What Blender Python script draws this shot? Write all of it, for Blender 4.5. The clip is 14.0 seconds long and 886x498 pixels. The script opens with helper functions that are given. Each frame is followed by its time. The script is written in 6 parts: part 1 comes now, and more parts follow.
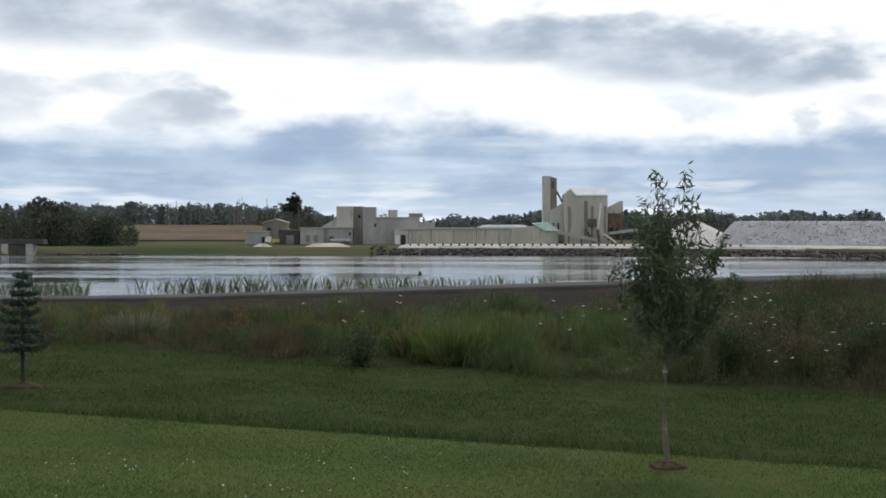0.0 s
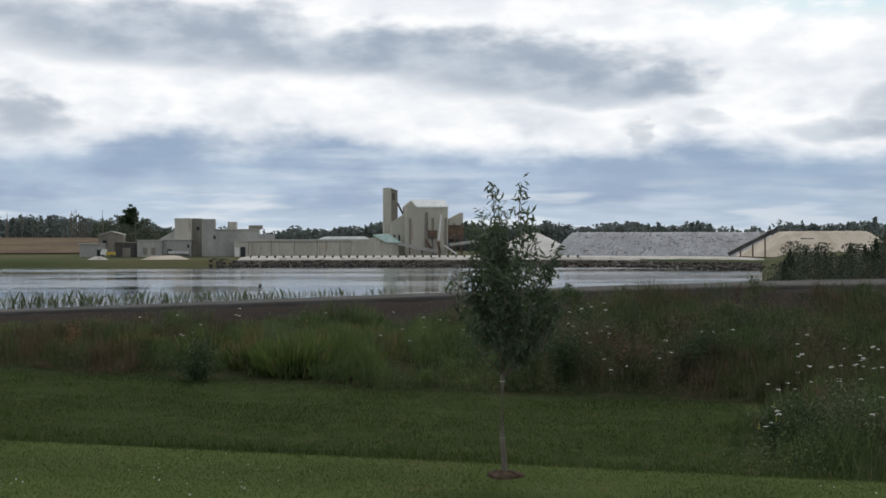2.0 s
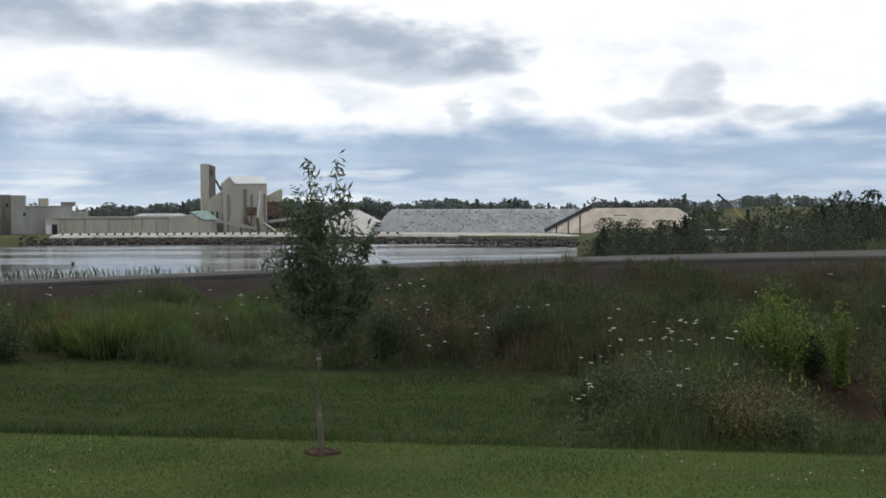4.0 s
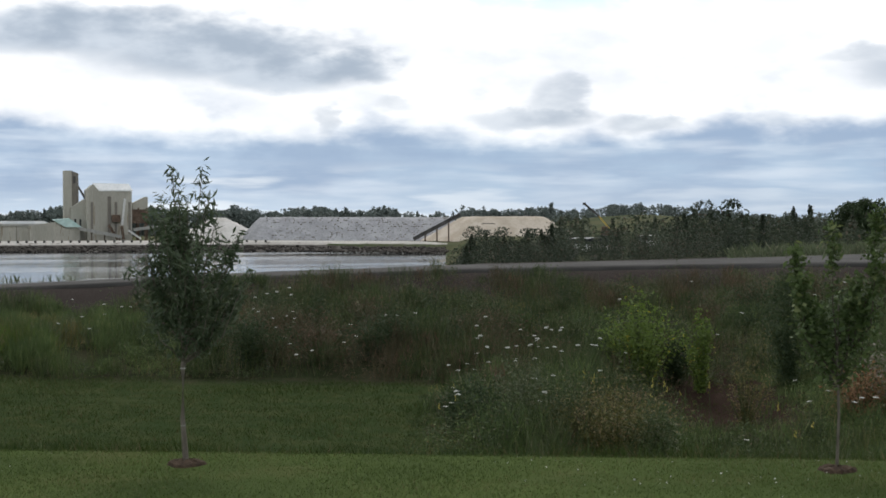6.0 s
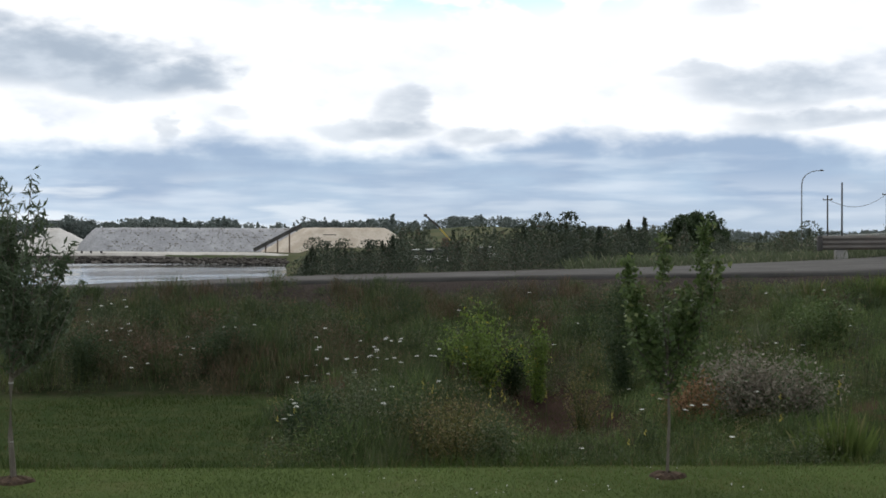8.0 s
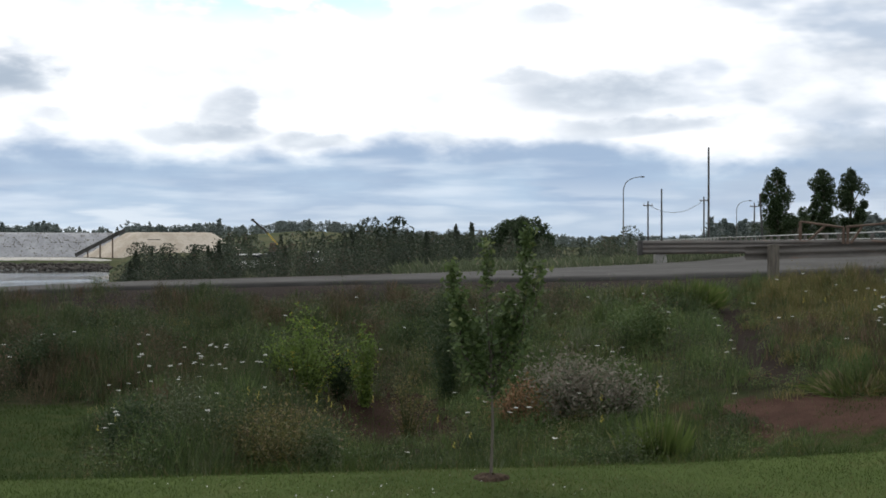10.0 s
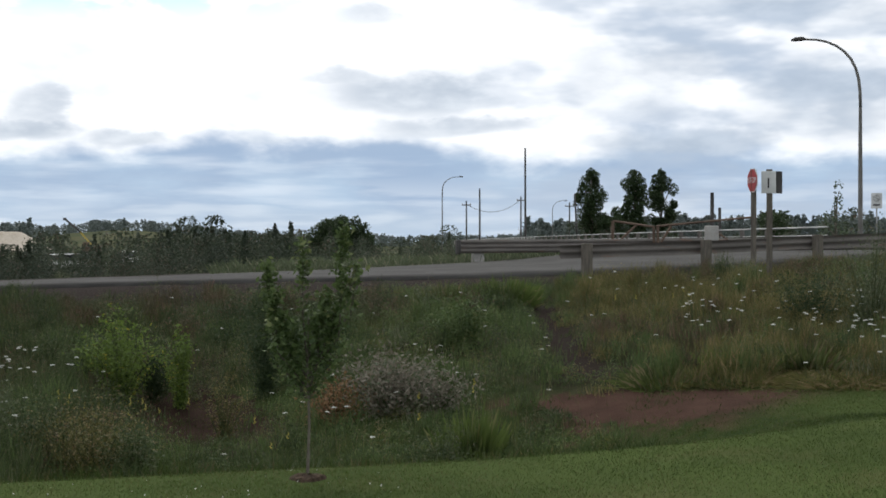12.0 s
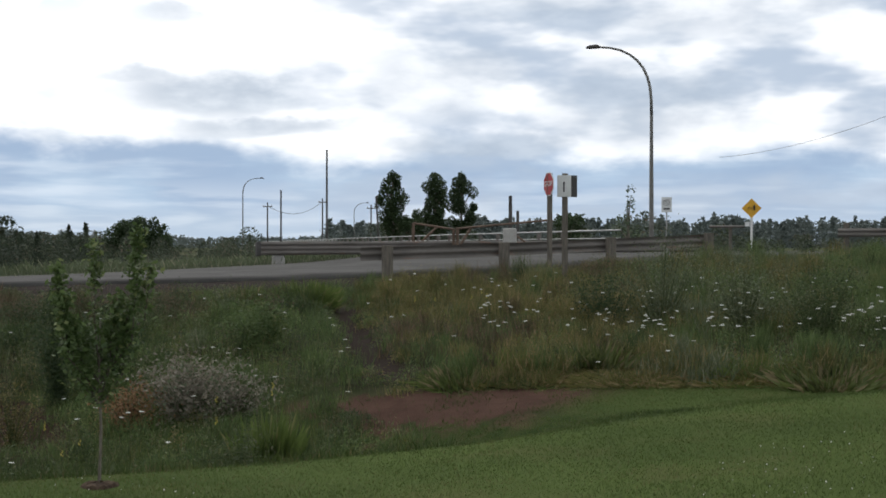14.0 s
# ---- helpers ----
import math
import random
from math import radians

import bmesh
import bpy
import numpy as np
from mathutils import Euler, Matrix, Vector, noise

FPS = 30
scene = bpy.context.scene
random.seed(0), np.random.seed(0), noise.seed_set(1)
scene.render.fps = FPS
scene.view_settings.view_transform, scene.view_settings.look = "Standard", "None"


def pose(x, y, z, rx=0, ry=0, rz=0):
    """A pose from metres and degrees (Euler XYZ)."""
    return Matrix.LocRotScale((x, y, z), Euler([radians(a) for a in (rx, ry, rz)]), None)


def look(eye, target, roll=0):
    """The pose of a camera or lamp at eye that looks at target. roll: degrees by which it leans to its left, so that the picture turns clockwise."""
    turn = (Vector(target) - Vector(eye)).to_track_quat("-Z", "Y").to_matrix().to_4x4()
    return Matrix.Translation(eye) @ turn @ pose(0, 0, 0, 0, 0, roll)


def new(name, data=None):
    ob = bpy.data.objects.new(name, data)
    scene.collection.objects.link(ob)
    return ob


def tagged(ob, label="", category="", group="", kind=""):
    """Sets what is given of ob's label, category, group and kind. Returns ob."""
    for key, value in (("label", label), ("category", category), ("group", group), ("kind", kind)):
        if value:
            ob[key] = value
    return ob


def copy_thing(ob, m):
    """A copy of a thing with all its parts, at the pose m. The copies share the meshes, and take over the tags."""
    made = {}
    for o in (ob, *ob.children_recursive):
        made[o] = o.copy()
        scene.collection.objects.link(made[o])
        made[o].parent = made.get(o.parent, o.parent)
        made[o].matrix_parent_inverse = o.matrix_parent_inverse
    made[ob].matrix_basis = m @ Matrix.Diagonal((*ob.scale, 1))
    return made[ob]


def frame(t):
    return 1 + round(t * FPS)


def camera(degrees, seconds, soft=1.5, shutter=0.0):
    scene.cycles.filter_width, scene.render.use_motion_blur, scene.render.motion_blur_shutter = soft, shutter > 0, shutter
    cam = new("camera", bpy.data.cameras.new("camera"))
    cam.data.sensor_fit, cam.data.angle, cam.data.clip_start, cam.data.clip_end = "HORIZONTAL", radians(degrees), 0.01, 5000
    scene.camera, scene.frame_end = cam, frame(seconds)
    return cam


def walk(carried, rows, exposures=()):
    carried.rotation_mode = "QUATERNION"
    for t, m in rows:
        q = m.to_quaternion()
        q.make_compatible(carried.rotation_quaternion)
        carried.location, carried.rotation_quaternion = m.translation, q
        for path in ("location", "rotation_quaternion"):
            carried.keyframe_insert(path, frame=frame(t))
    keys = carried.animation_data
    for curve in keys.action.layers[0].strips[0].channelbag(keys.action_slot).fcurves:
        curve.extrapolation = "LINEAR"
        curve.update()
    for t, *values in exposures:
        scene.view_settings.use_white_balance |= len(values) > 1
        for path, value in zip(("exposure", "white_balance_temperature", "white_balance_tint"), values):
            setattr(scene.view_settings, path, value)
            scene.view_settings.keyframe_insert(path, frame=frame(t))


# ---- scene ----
EYE = 1.7          # eye height over the lawn underfoot
ARM = 0.23         # the camera is held this far in front of the body, which turns
TURNS = [  # seconds, bearing, pitch, roll (degrees; bearing 0 is +y, growing to the right)
    (0.0, 0.00, -0.71, -0.03), (0.5, 1.31, -0.43, -0.09), (1.0, 2.86, -0.24, -0.28), (1.5, 4.67, -0.12, -0.01),
    (2.0, 6.57, -0.23, 0.15), (2.5, 8.55, -0.51, 0.09), (3.0, 10.57, -0.83, 0.04), (3.5, 12.49, -1.12, 0.20),
    (4.5, 15.30, -1.18, 0.12), (5.4, 17.70, -1.08, 0.10),
    (6.0, 19.43, -0.89, 0.14), (6.5, 21.00, -0.70, 0.02), (7.0, 22.63, -0.61, -0.06), (7.5, 24.28, -0.46, -0.04),
    (8.0, 25.99, -0.43, 0.00), (9.2, 30.15, -0.30, 0.00), (10.5, 34.92, -0.20, -0.09), (11.0, 36.71, -0.17, -0.26),
    (11.5, 38.54, -0.20, -0.12), (12.0, 40.53, -0.27, 0.08), (12.5, 42.46, -0.31, 0.09), (13.0, 44.47, -0.31, 0.11),
    (13.5, 46.60, -0.24, 0.04), (14.0, 48.72, -0.19, -0.02)]
cam = camera(35.5, 14.0, soft=1.7)
walk(cam, [(t, pose(ARM * math.sin(radians(b)), ARM * math.cos(radians(b)), EYE, 90 + p, r, -b)) for t, b, p, r in TURNS],
     exposures=[(0.0, -0.02), (0.6, -0.10), (1.5, -0.24), (2.5, -0.22), (3.5, -0.10), (6.0, -0.02), (10.5, 0.06), (14.0, 0.06)])

# ---------------------------------------------------------------- world and sun
SUN_BEARING, SUN_HEIGHT = 20.0, 48.0


class Nodes:
    """Short hand for building node trees."""

    def __init__(self, tree):
        self.tree = tree
        tree.nodes.clear()

    def add(self, kind, inputs=None):
        node = self.tree.nodes.new(kind)
        for name, v in (inputs or {}).items():
            self.plug(node.inputs[name], v)
        return node

    def plug(self, socket, value):
        if isinstance(value, bpy.types.NodeSocket):
            self.tree.links.new(value, socket)
        else:
            socket.default_value = value

    def math(self, op, a, b=0.0, c=0.0, clamp=False):
        node = self.add("ShaderNodeMath")
        node.operation, node.use_clamp = op, clamp
        for socket, v in zip(node.inputs, (a, b, c)):
            self.plug(socket, v)
        return node.outputs[0]

    def mix(self, fac, a, b):
        node = self.add("ShaderNodeMix")
        node.data_type = "RGBA"
        self.plug(node.inputs[0], fac), self.plug(node.inputs[6], a), self.plug(node.inputs[7], b)
        return node.outputs[2]

    def noise(self, vector, scale, detail=4.0, rough=0.55, distort=0.0):
        node = self.add("ShaderNodeTexNoise", inputs={"Scale": scale, "Detail": detail, "Roughness": rough, "Distortion": distort})
        if vector is not None:
            self.plug(node.inputs["Vector"], vector)
        return node.outputs["Fac"]

    def ramp(self, fac, stops):
        node = self.add("ShaderNodeValToRGB")
        el = node.color_ramp.elements
        while len(el) < len(stops):
            el.new(0.5)
        for e, (pos, col) in zip(el, stops):
            e.position = pos
            e.color = (*col, 1) if len(col) == 3 else col
        self.plug(node.inputs[0], fac)
        return node.outputs[0]

    def step(self, v, lo, hi, a=0.0, b=1.0):
        node = self.add("ShaderNodeMapRange")
        node.interpolation_type = "SMOOTHSTEP"
        for i, x in enumerate((v, lo, hi, a, b)):
            self.plug(node.inputs[i], x)
        return node.outputs[0]


def build_world():
    world = bpy.data.worlds.new("sky")
    scene.world = world
    world.use_nodes = True
    n = Nodes(world.node_tree)
    way = n.add("ShaderNodeTexCoord").outputs["Generated"]
    sep = n.add("ShaderNodeSeparateXYZ", inputs={0: way})
    az = n.math("MULTIPLY", n.math("ARCTAN2", sep.outputs[0], sep.outputs[1]), 57.2958)
    el = n.math("MULTIPLY", n.math("ARCSINE", sep.outputs[2]), 57.2958)

    def flat(kx, ky, seed):
        return n.add("ShaderNodeCombineXYZ", inputs={0: n.math("MULTIPLY", az, kx), 1: n.math("MULTIPLY", el, ky), 2: seed}).outputs[0]

    big = n.noise(flat(0.14, 0.40, 3.0), 1.0, 4.0, 0.5)
    fine = n.noise(flat(0.34, 0.75, 7.0), 1.0, 4.5, 0.52)
    streak = n.noise(flat(0.11, 0.85, 11.0), 1.0, 4.5, 0.52)
    az2 = n.math("ADD", az, n.math("MULTIPLY_ADD", fine, 4.0, -2.0))
    el2 = n.math("ADD", el, n.math("ADD", n.math("MULTIPLY_ADD", fine, 1.6, -0.8), n.math("MULTIPLY_ADD", big, 1.2, -0.6)))

    def cloud(a0, e0, sa, se, strength):
        da = n.math("POWER", n.math("DIVIDE", n.math("SUBTRACT", az2, a0), sa), 2.0)
        de = n.math("POWER", n.math("DIVIDE", n.math("SUBTRACT", el2, e0), se), 2.0)
        return n.math("MULTIPLY", n.step(n.math("ADD", da, de), 1.45, 0.15), strength)

    grey = None
    for c in SKY_CLOUDS:
        m = cloud(*c)
        grey = m if grey is None else n.math("MAXIMUM", grey, m)
    # the low blue-grey bank along the horizon, in streaks
    puff = n.noise(flat(0.17, 0.34, 21.0), 1.0, 5.0, 0.52)
    bank = n.math("MULTIPLY", n.step(n.math("ADD", el, n.math("ADD", n.math("MULTIPLY_ADD", puff, -5.0, 2.5), n.step(az, 4.0, 18.0, 0.0, 0.35))), 5.0, 3.5), n.step(streak, 0.30, 0.52, 0.72, 1.0))
    mott = n.math("MULTIPLY", n.step(puff, 0.50, 0.70), n.step(el, 7.5, 4.0))
    right = n.step(az, 36.0, 50.0)
    broken = n.math("MULTIPLY", n.step(big, 0.42, 0.62), n.math("MULTIPLY_ADD", right, 0.80, 0.14))
    blue = n.math("MAXIMUM", bank, n.math("MULTIPLY", mott, 0.6))
    streaks = n.math("MULTIPLY", n.step(streak, 0.48, 0.60), n.step(el, 3.0, 1.6))
    white = n.mix(n.step(fine, 0.3, 0.7), (0.95, 0.98, 1.03, 1), (1.2, 1.2, 1.2, 1))
    low = n.mix(n.step(n.math("ADD", puff, n.math("MULTIPLY", streak, 0.6)), 0.62, 0.95), n.mix(n.step(az, 8.0, 20.0), (0.53, 0.66, 0.82, 1), (0.43, 0.565, 0.73, 1)), (0.34, 0.455, 0.63, 1))
    low = n.mix(n.step(el, 1.9, 0.7), low, n.mix(n.step(az, 8.0, 30.0), (0.56, 0.68, 0.82, 1), (0.45, 0.56, 0.70, 1)))
    col = n.mix(blue, white, low)
    col = n.mix(broken, col, (0.44, 0.53, 0.66, 1))
    col = n.mix(n.math("MULTIPLY", streaks, n.step(az, 8.0, 30.0, 0.8, 0.35)), col, (0.85, 0.91, 0.97, 1))
    col = n.mix(grey, col, n.mix(n.step(fine, 0.35, 0.68), (0.41, 0.485, 0.585, 1), (0.64, 0.71, 0.80, 1)))
    gap = n.math("MULTIPLY", n.math("MULTIPLY", n.step(el2, 8.3, 9.8), n.step(fine, 0.62, 0.45)),
                 n.math("MULTIPLY", n.step(az, 14.0, 24.0), n.step(az, 38.0, 30.0)))
    col = n.mix(n.math("MULTIPLY", gap, 0.75), col, (0.62, 0.92, 1.0, 1))
    # higher up the broken cover goes on
    over = n.mix(n.step(n.noise(way, 2.6, 5.0), 0.38, 0.62), (1.08, 1.09, 1.10, 1), (0.52, 0.57, 0.63, 1))
    col = n.mix(n.step(el, 10.5, 15.0), col, over)
    sky = n.add("ShaderNodeTexSky")
    sky.sky_type, sky.sun_disc, sky.sun_elevation, sky.sun_rotation = "NISHITA", False, radians(SUN_HEIGHT), radians(SUN_BEARING)
    clear = n.add("ShaderNodeBackground", inputs={"Color": sky.outputs[0], "Strength": 0.06})
    cover = n.add("ShaderNodeBackground", inputs={"Color": col, "Strength": 1.06})
    both = n.add("ShaderNodeMixShader", inputs={0: 0.96, 1: clear.outputs[0], 2: cover.outputs[0]})
    n.add("ShaderNodeOutputWorld", inputs={"Surface": both.outputs[0]})


# clouds that stand out: bearing, height, half width, half height, strength
SKY_CLOUDS = [(-17, 8.9, 9, 1.7, 0.9), (-5, 8.5, 8, 1.4, 0.95), (3.5, 7.8, 7.5, 1.15, 1.0), (10, 7.3, 5.5, 1.2, 1.0), (13.6, 6.55, 4.2, 0.85, 1.0), (15.8, 6.45, 2.2, 0.7, 0.9),
              (-10.6, 5.0, 2.6, 0.75, 0.8), (-13.0, 5.9, 2.5, 0.6, 0.45), (-18, 5.4, 3, 1.0, 0.5), (24.1, 5.3, 1.2, 1.1, 0.6), (23.2, 4.6, 2.6, 0.55, 0.8), (27.8, 4.25, 2.0, 0.5, 0.75),
              (14.6, 4.4, 0.7, 0.7, 0.5), (17.5, 5.0, 1.4, 0.35, 0.4), (33.6, 4.4, 1.2, 0.4, 0.45), (39.4, 6.2, 4.0, 0.95, 0.75), (41, 4.8, 3.6, 0.45, 0.6), (36.5, 6.8, 2.0, 0.5, 0.5),
              (48.5, 6.6, 3.2, 2.0, 0.45), (50.5, 4.2, 4.5, 0.6, 0.6), (57, 5.6, 4.5, 2.0, 0.55), (60, 9.2, 7, 1.2, 0.45), (53, 9.9, 5, 0.8, 0.5), (37.5, 9.3, 1.6, 0.5, 0.4)]
build_world()
sun = new("sun", bpy.data.lights.new("sun", "SUN"))
sun.data.energy, sun.data.angle, sun.data.color = 1.3, radians(14), (1.0, 0.96, 0.9)
sb, sh = radians(SUN_BEARING), radians(SUN_HEIGHT)
sun.matrix_world = look((math.sin(sb) * math.cos(sh) * 50, math.cos(sb) * math.cos(sh) * 50, math.sin(sh) * 50), (0, 0, 0))

# ---------------------------------------------------------------- materials


def material(name, build):
    m = bpy.data.materials.new(name)
    m.use_nodes = True
    n = Nodes(m.node_tree)
    shader = n.add("ShaderNodeBsdfPrincipled")
    build(n, shader)
    n.add("ShaderNodeOutputMaterial", inputs={"Surface": shader.outputs[0]})
    return m


def bump(n, shader, height, strength, distance):
    b = n.add("ShaderNodeBump", inputs={"Height": height, "Strength": strength, "Distance": distance})
    n.plug(shader.inputs["Normal"], b.outputs[0])


def surface(name, a, b, scale, rough=0.8, metal=0.0, fine=None, relief=0.3, stretch=(1, 1, 1), spot=None):
    """A surface of two colours in patches, with a finer grain on top, and relief."""
    def build(n, s):
        at = n.add("ShaderNodeTexCoord").outputs["Object"]
        at = n.add("ShaderNodeMapping", inputs={"Vector": at, "Scale": stretch}).outputs[0]
        wide = n.noise(at, scale, 5.0, 0.6)
        grain = n.noise(at, fine or scale * 14, 3.0, 0.6)
        col = n.mix(n.step(wide, 0.36, 0.64), (*a, 1), (*b, 1))
        col = n.mix(n.math("MULTIPLY", n.step(grain, 0.35, 0.75), 0.35), col, (*[c * 0.55 for c in a], 1))
        if spot:
            col = n.mix(n.step(n.noise(at, spot[1], 6.0, 0.7), 0.56, 0.66), col, (*spot[0], 1))
        n.plug(s.inputs["Base Color"], col)
        n.plug(s.inputs["Roughness"], n.math("MULTIPLY_ADD", grain, 0.2, rough - 0.1))
        s.inputs["Metallic"].default_value = metal
        s.inputs["Specular IOR Level"].default_value = 0.1 if rough > 0.84 else 0.4
        bump(n, s, grain, relief, 0.02)
    return material(name, build)


def foliage(name, dark, light, third=None, share=0.15, rough=0.6, patch=0.5, shine=0.25):
    """Leaves or blades, each with a colour of its own, in drifts."""
    def build(n, s):
        own = n.add("ShaderNodeNewGeometry").outputs["Random Per Island"]
        at = n.add("ShaderNodeTexCoord").outputs["Object"]
        drift = n.noise(at, patch, 3.0, 0.6)
        col = n.mix(n.math("MULTIPLY_ADD", own, 0.6, n.math("MULTIPLY_ADD", drift, 1.4, -0.5), clamp=True), (*dark, 1), (*light, 1))
        if third:
            pick = n.math("ADD", n.math("FRACT", n.math("MULTIPLY", own, 37.7)), n.math("MULTIPLY_ADD", drift, -0.8, 0.4))
            col = n.mix(n.math("LESS_THAN", pick, share), col, (*third, 1))
        n.plug(s.inputs["Base Color"], col)
        s.inputs["Roughness"].default_value = rough
        s.inputs["Specular IOR Level"].default_value = shine
        tr = n.add("ShaderNodeBsdfTranslucent", inputs={"Color": col})
        mixed = n.add("ShaderNodeMixShader", inputs={0: 0.3, 1: s.outputs[0], 2: tr.outputs[0]})
        n.add("ShaderNodeOutputMaterial", inputs={"Surface": mixed.outputs[0]}).is_active_output = True
    m = bpy.data.materials.new(name)
    m.use_nodes = True
    n = Nodes(m.node_tree)
    build(n, n.add("ShaderNodeBsdfPrincipled"))
    return m


# frame of the near road: s runs along it to the right, d is the distance across from the camera
ROAD_TURN = radians(20.0)
CT, ST = math.cos(ROAD_TURN), math.sin(ROAD_TURN)


def ground_build(n, s):
    """Mown turf, weedy bank, bare red soil, road shoulder and far land by their places in the plan."""
    at = n.add("ShaderNodeTexCoord").outputs["Object"]
    sep = n.add("ShaderNodeSeparateXYZ", inputs={0: at})
    x, y = sep.outputs[0], sep.outputs[1]
    along = n.math("SUBTRACT", n.math("MULTIPLY", x, CT), n.math("MULTIPLY", y, ST))
    across = n.math("ADD", n.math("MULTIPLY", x, ST), n.math("MULTIPLY", y, CT))
    wide, mid, fine = n.noise(at, 0.35, 4.0), n.noise(at, 2.5, 5.0, 0.65), n.noise(at, 40.0, 4.0, 0.7)
    turf = n.mix(n.step(wide, 0.35, 0.65), (0.052, 0.075, 0.022, 1), (0.070, 0.098, 0.028, 1))
    turf = n.mix(n.math("MULTIPLY", n.step(n.noise(at, 0.9, 4.0, 0.6), 0.48, 0.72), 0.6), turf, (0.088, 0.092, 0.036, 1))
    turf = n.mix(n.math("MULTIPLY", n.step(fine, 0.4, 0.7), 0.25), turf, (0.024, 0.042, 0.012, 1))
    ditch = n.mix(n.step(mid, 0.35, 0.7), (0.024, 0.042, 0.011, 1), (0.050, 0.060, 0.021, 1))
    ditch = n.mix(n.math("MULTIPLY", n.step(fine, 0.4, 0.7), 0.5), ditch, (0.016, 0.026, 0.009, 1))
    weedy = n.mix(n.step(mid, 0.35, 0.65), (0.018, 0.026, 0.010, 1), (0.038, 0.036, 0.020, 1))
    soil = n.mix(n.step(mid, 0.3, 0.7), (0.048, 0.027, 0.021, 1), (0.082, 0.048, 0.036, 1))
    soil = n.mix(n.math("MULTIPLY", n.step(fine, 0.4, 0.65), 0.6), soil, (0.040, 0.022, 0.016, 1))
    # shoulder gravel, set darker so that the shadow lying there is in its colour
    stone = n.mix(n.step(fine, 0.35, 0.7), (0.022, 0.018, 0.016, 1), (0.058, 0.048, 0.043, 1))
    far = n.mix(n.step(n.noise(at, 0.02, 4.0), 0.4, 0.6), (0.048, 0.062, 0.028, 1), (0.082, 0.082, 0.042, 1))
    d2 = n.math("ADD", across, n.math("MULTIPLY_ADD", mid, 1.4, -0.7))
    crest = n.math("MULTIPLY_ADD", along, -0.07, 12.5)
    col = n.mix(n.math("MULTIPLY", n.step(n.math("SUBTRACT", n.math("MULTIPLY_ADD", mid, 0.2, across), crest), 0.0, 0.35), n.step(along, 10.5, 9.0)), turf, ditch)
    s2 = n.math("ADD", along, n.math("MULTIPLY_ADD", mid, 2.4, -1.2))
    col = n.mix(n.math("MULTIPLY", n.step(d2, 22.8, 23.8), 1.0), col, weedy)
    brim = n.math("MULTIPLY_ADD", s2, 0.876, d2)
    low = n.math("MAXIMUM", n.math("MULTIPLY_ADD", s2, 0.42, 10.4), n.math("MULTIPLY_ADD", s2, -1.1, 23.8))
    bare = n.math("MULTIPLY", n.math("MULTIPLY", n.step(s2, 7.2, 7.8), n.step(brim, 25.1, 24.7)), n.step(n.math("SUBTRACT", d2, low), -0.5, 0.5))
    col = n.mix(n.math("MULTIPLY", bare, n.step(mid, 0.22, 0.42, 0.35, 1.0)), col, soil)
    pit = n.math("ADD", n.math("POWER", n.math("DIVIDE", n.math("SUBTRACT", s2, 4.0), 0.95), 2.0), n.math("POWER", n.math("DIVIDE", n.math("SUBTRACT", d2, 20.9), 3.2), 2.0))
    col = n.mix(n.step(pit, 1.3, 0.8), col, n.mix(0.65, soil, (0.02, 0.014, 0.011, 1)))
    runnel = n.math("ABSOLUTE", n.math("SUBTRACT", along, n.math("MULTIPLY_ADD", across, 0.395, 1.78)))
    weeds_right = n.math("MULTIPLY", n.step(along, 7.0, 9.0), n.step(n.math("ADD", d2, n.math("MULTIPLY", n.math("SUBTRACT", along, 8.2), 0.876)), 17.4, 17.9))
    col = n.mix(weeds_right, col, weedy)
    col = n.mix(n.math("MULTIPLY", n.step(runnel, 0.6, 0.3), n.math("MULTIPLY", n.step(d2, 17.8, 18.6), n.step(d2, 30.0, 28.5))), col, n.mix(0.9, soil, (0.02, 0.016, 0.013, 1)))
    col = n.mix(n.step(d2, 31.0, 31.9), col, stone)
    col = n.mix(n.step(across, 58.0, 75.0), col, far)
    n.plug(s.inputs["Base Color"], col)
    s.inputs["Roughness"].default_value = 0.95
    s.inputs["Specular IOR Level"].default_value = 0.03
    bump(n, s, fine, 0.6, 0.03)


GROUND = material("turf and soil", ground_build)


def water_build(n, s):
    at = n.add("ShaderNodeTexCoord").outputs["Object"]
    long = n.add("ShaderNodeMapping", inputs={"Vector": at, "Scale": (0.35, 1.0, 1.0)}).outputs[0]
    n.plug(s.inputs["Base Color"], (0.045, 0.055, 0.055, 1))
    calm = n.noise(n.add("ShaderNodeMapping", inputs={"Vector": at, "Scale": (0.012, 0.045, 1.0)}).outputs[0], 1.0, 5.0, 0.6)
    n.plug(s.inputs["Roughness"], n.step(calm, 0.38, 0.62, 0.03, 0.16))
    s.inputs["IOR"].default_value = 1.33
    h = n.math("MULTIPLY", n.noise(long, 0.9, 3.0, 0.5), n.step(calm, 0.40, 0.60, 0.25, 1.0))
    bump(n, s, h, 0.8, 0.04)


WATER = material("river water", water_build)
ASPHALT = surface("worn asphalt", (0.056, 0.054, 0.051), (0.082, 0.079, 0.075), 0.6, 0.9, fine=30, relief=0.2)
CLADDING = surface("weathered sheet cladding", (0.40, 0.385, 0.33), (0.50, 0.48, 0.415), 0.12, 0.75, fine=2.0, relief=0.1, stretch=(2.5, 2.5, 0.35), spot=((0.30, 0.26, 0.20), 0.25))
CLADDING_GREY = surface("grey concrete walls", (0.30, 0.30, 0.285), (0.40, 0.395, 0.37), 0.1, 0.85, fine=1.5, relief=0.1, stretch=(2, 2, 0.5))
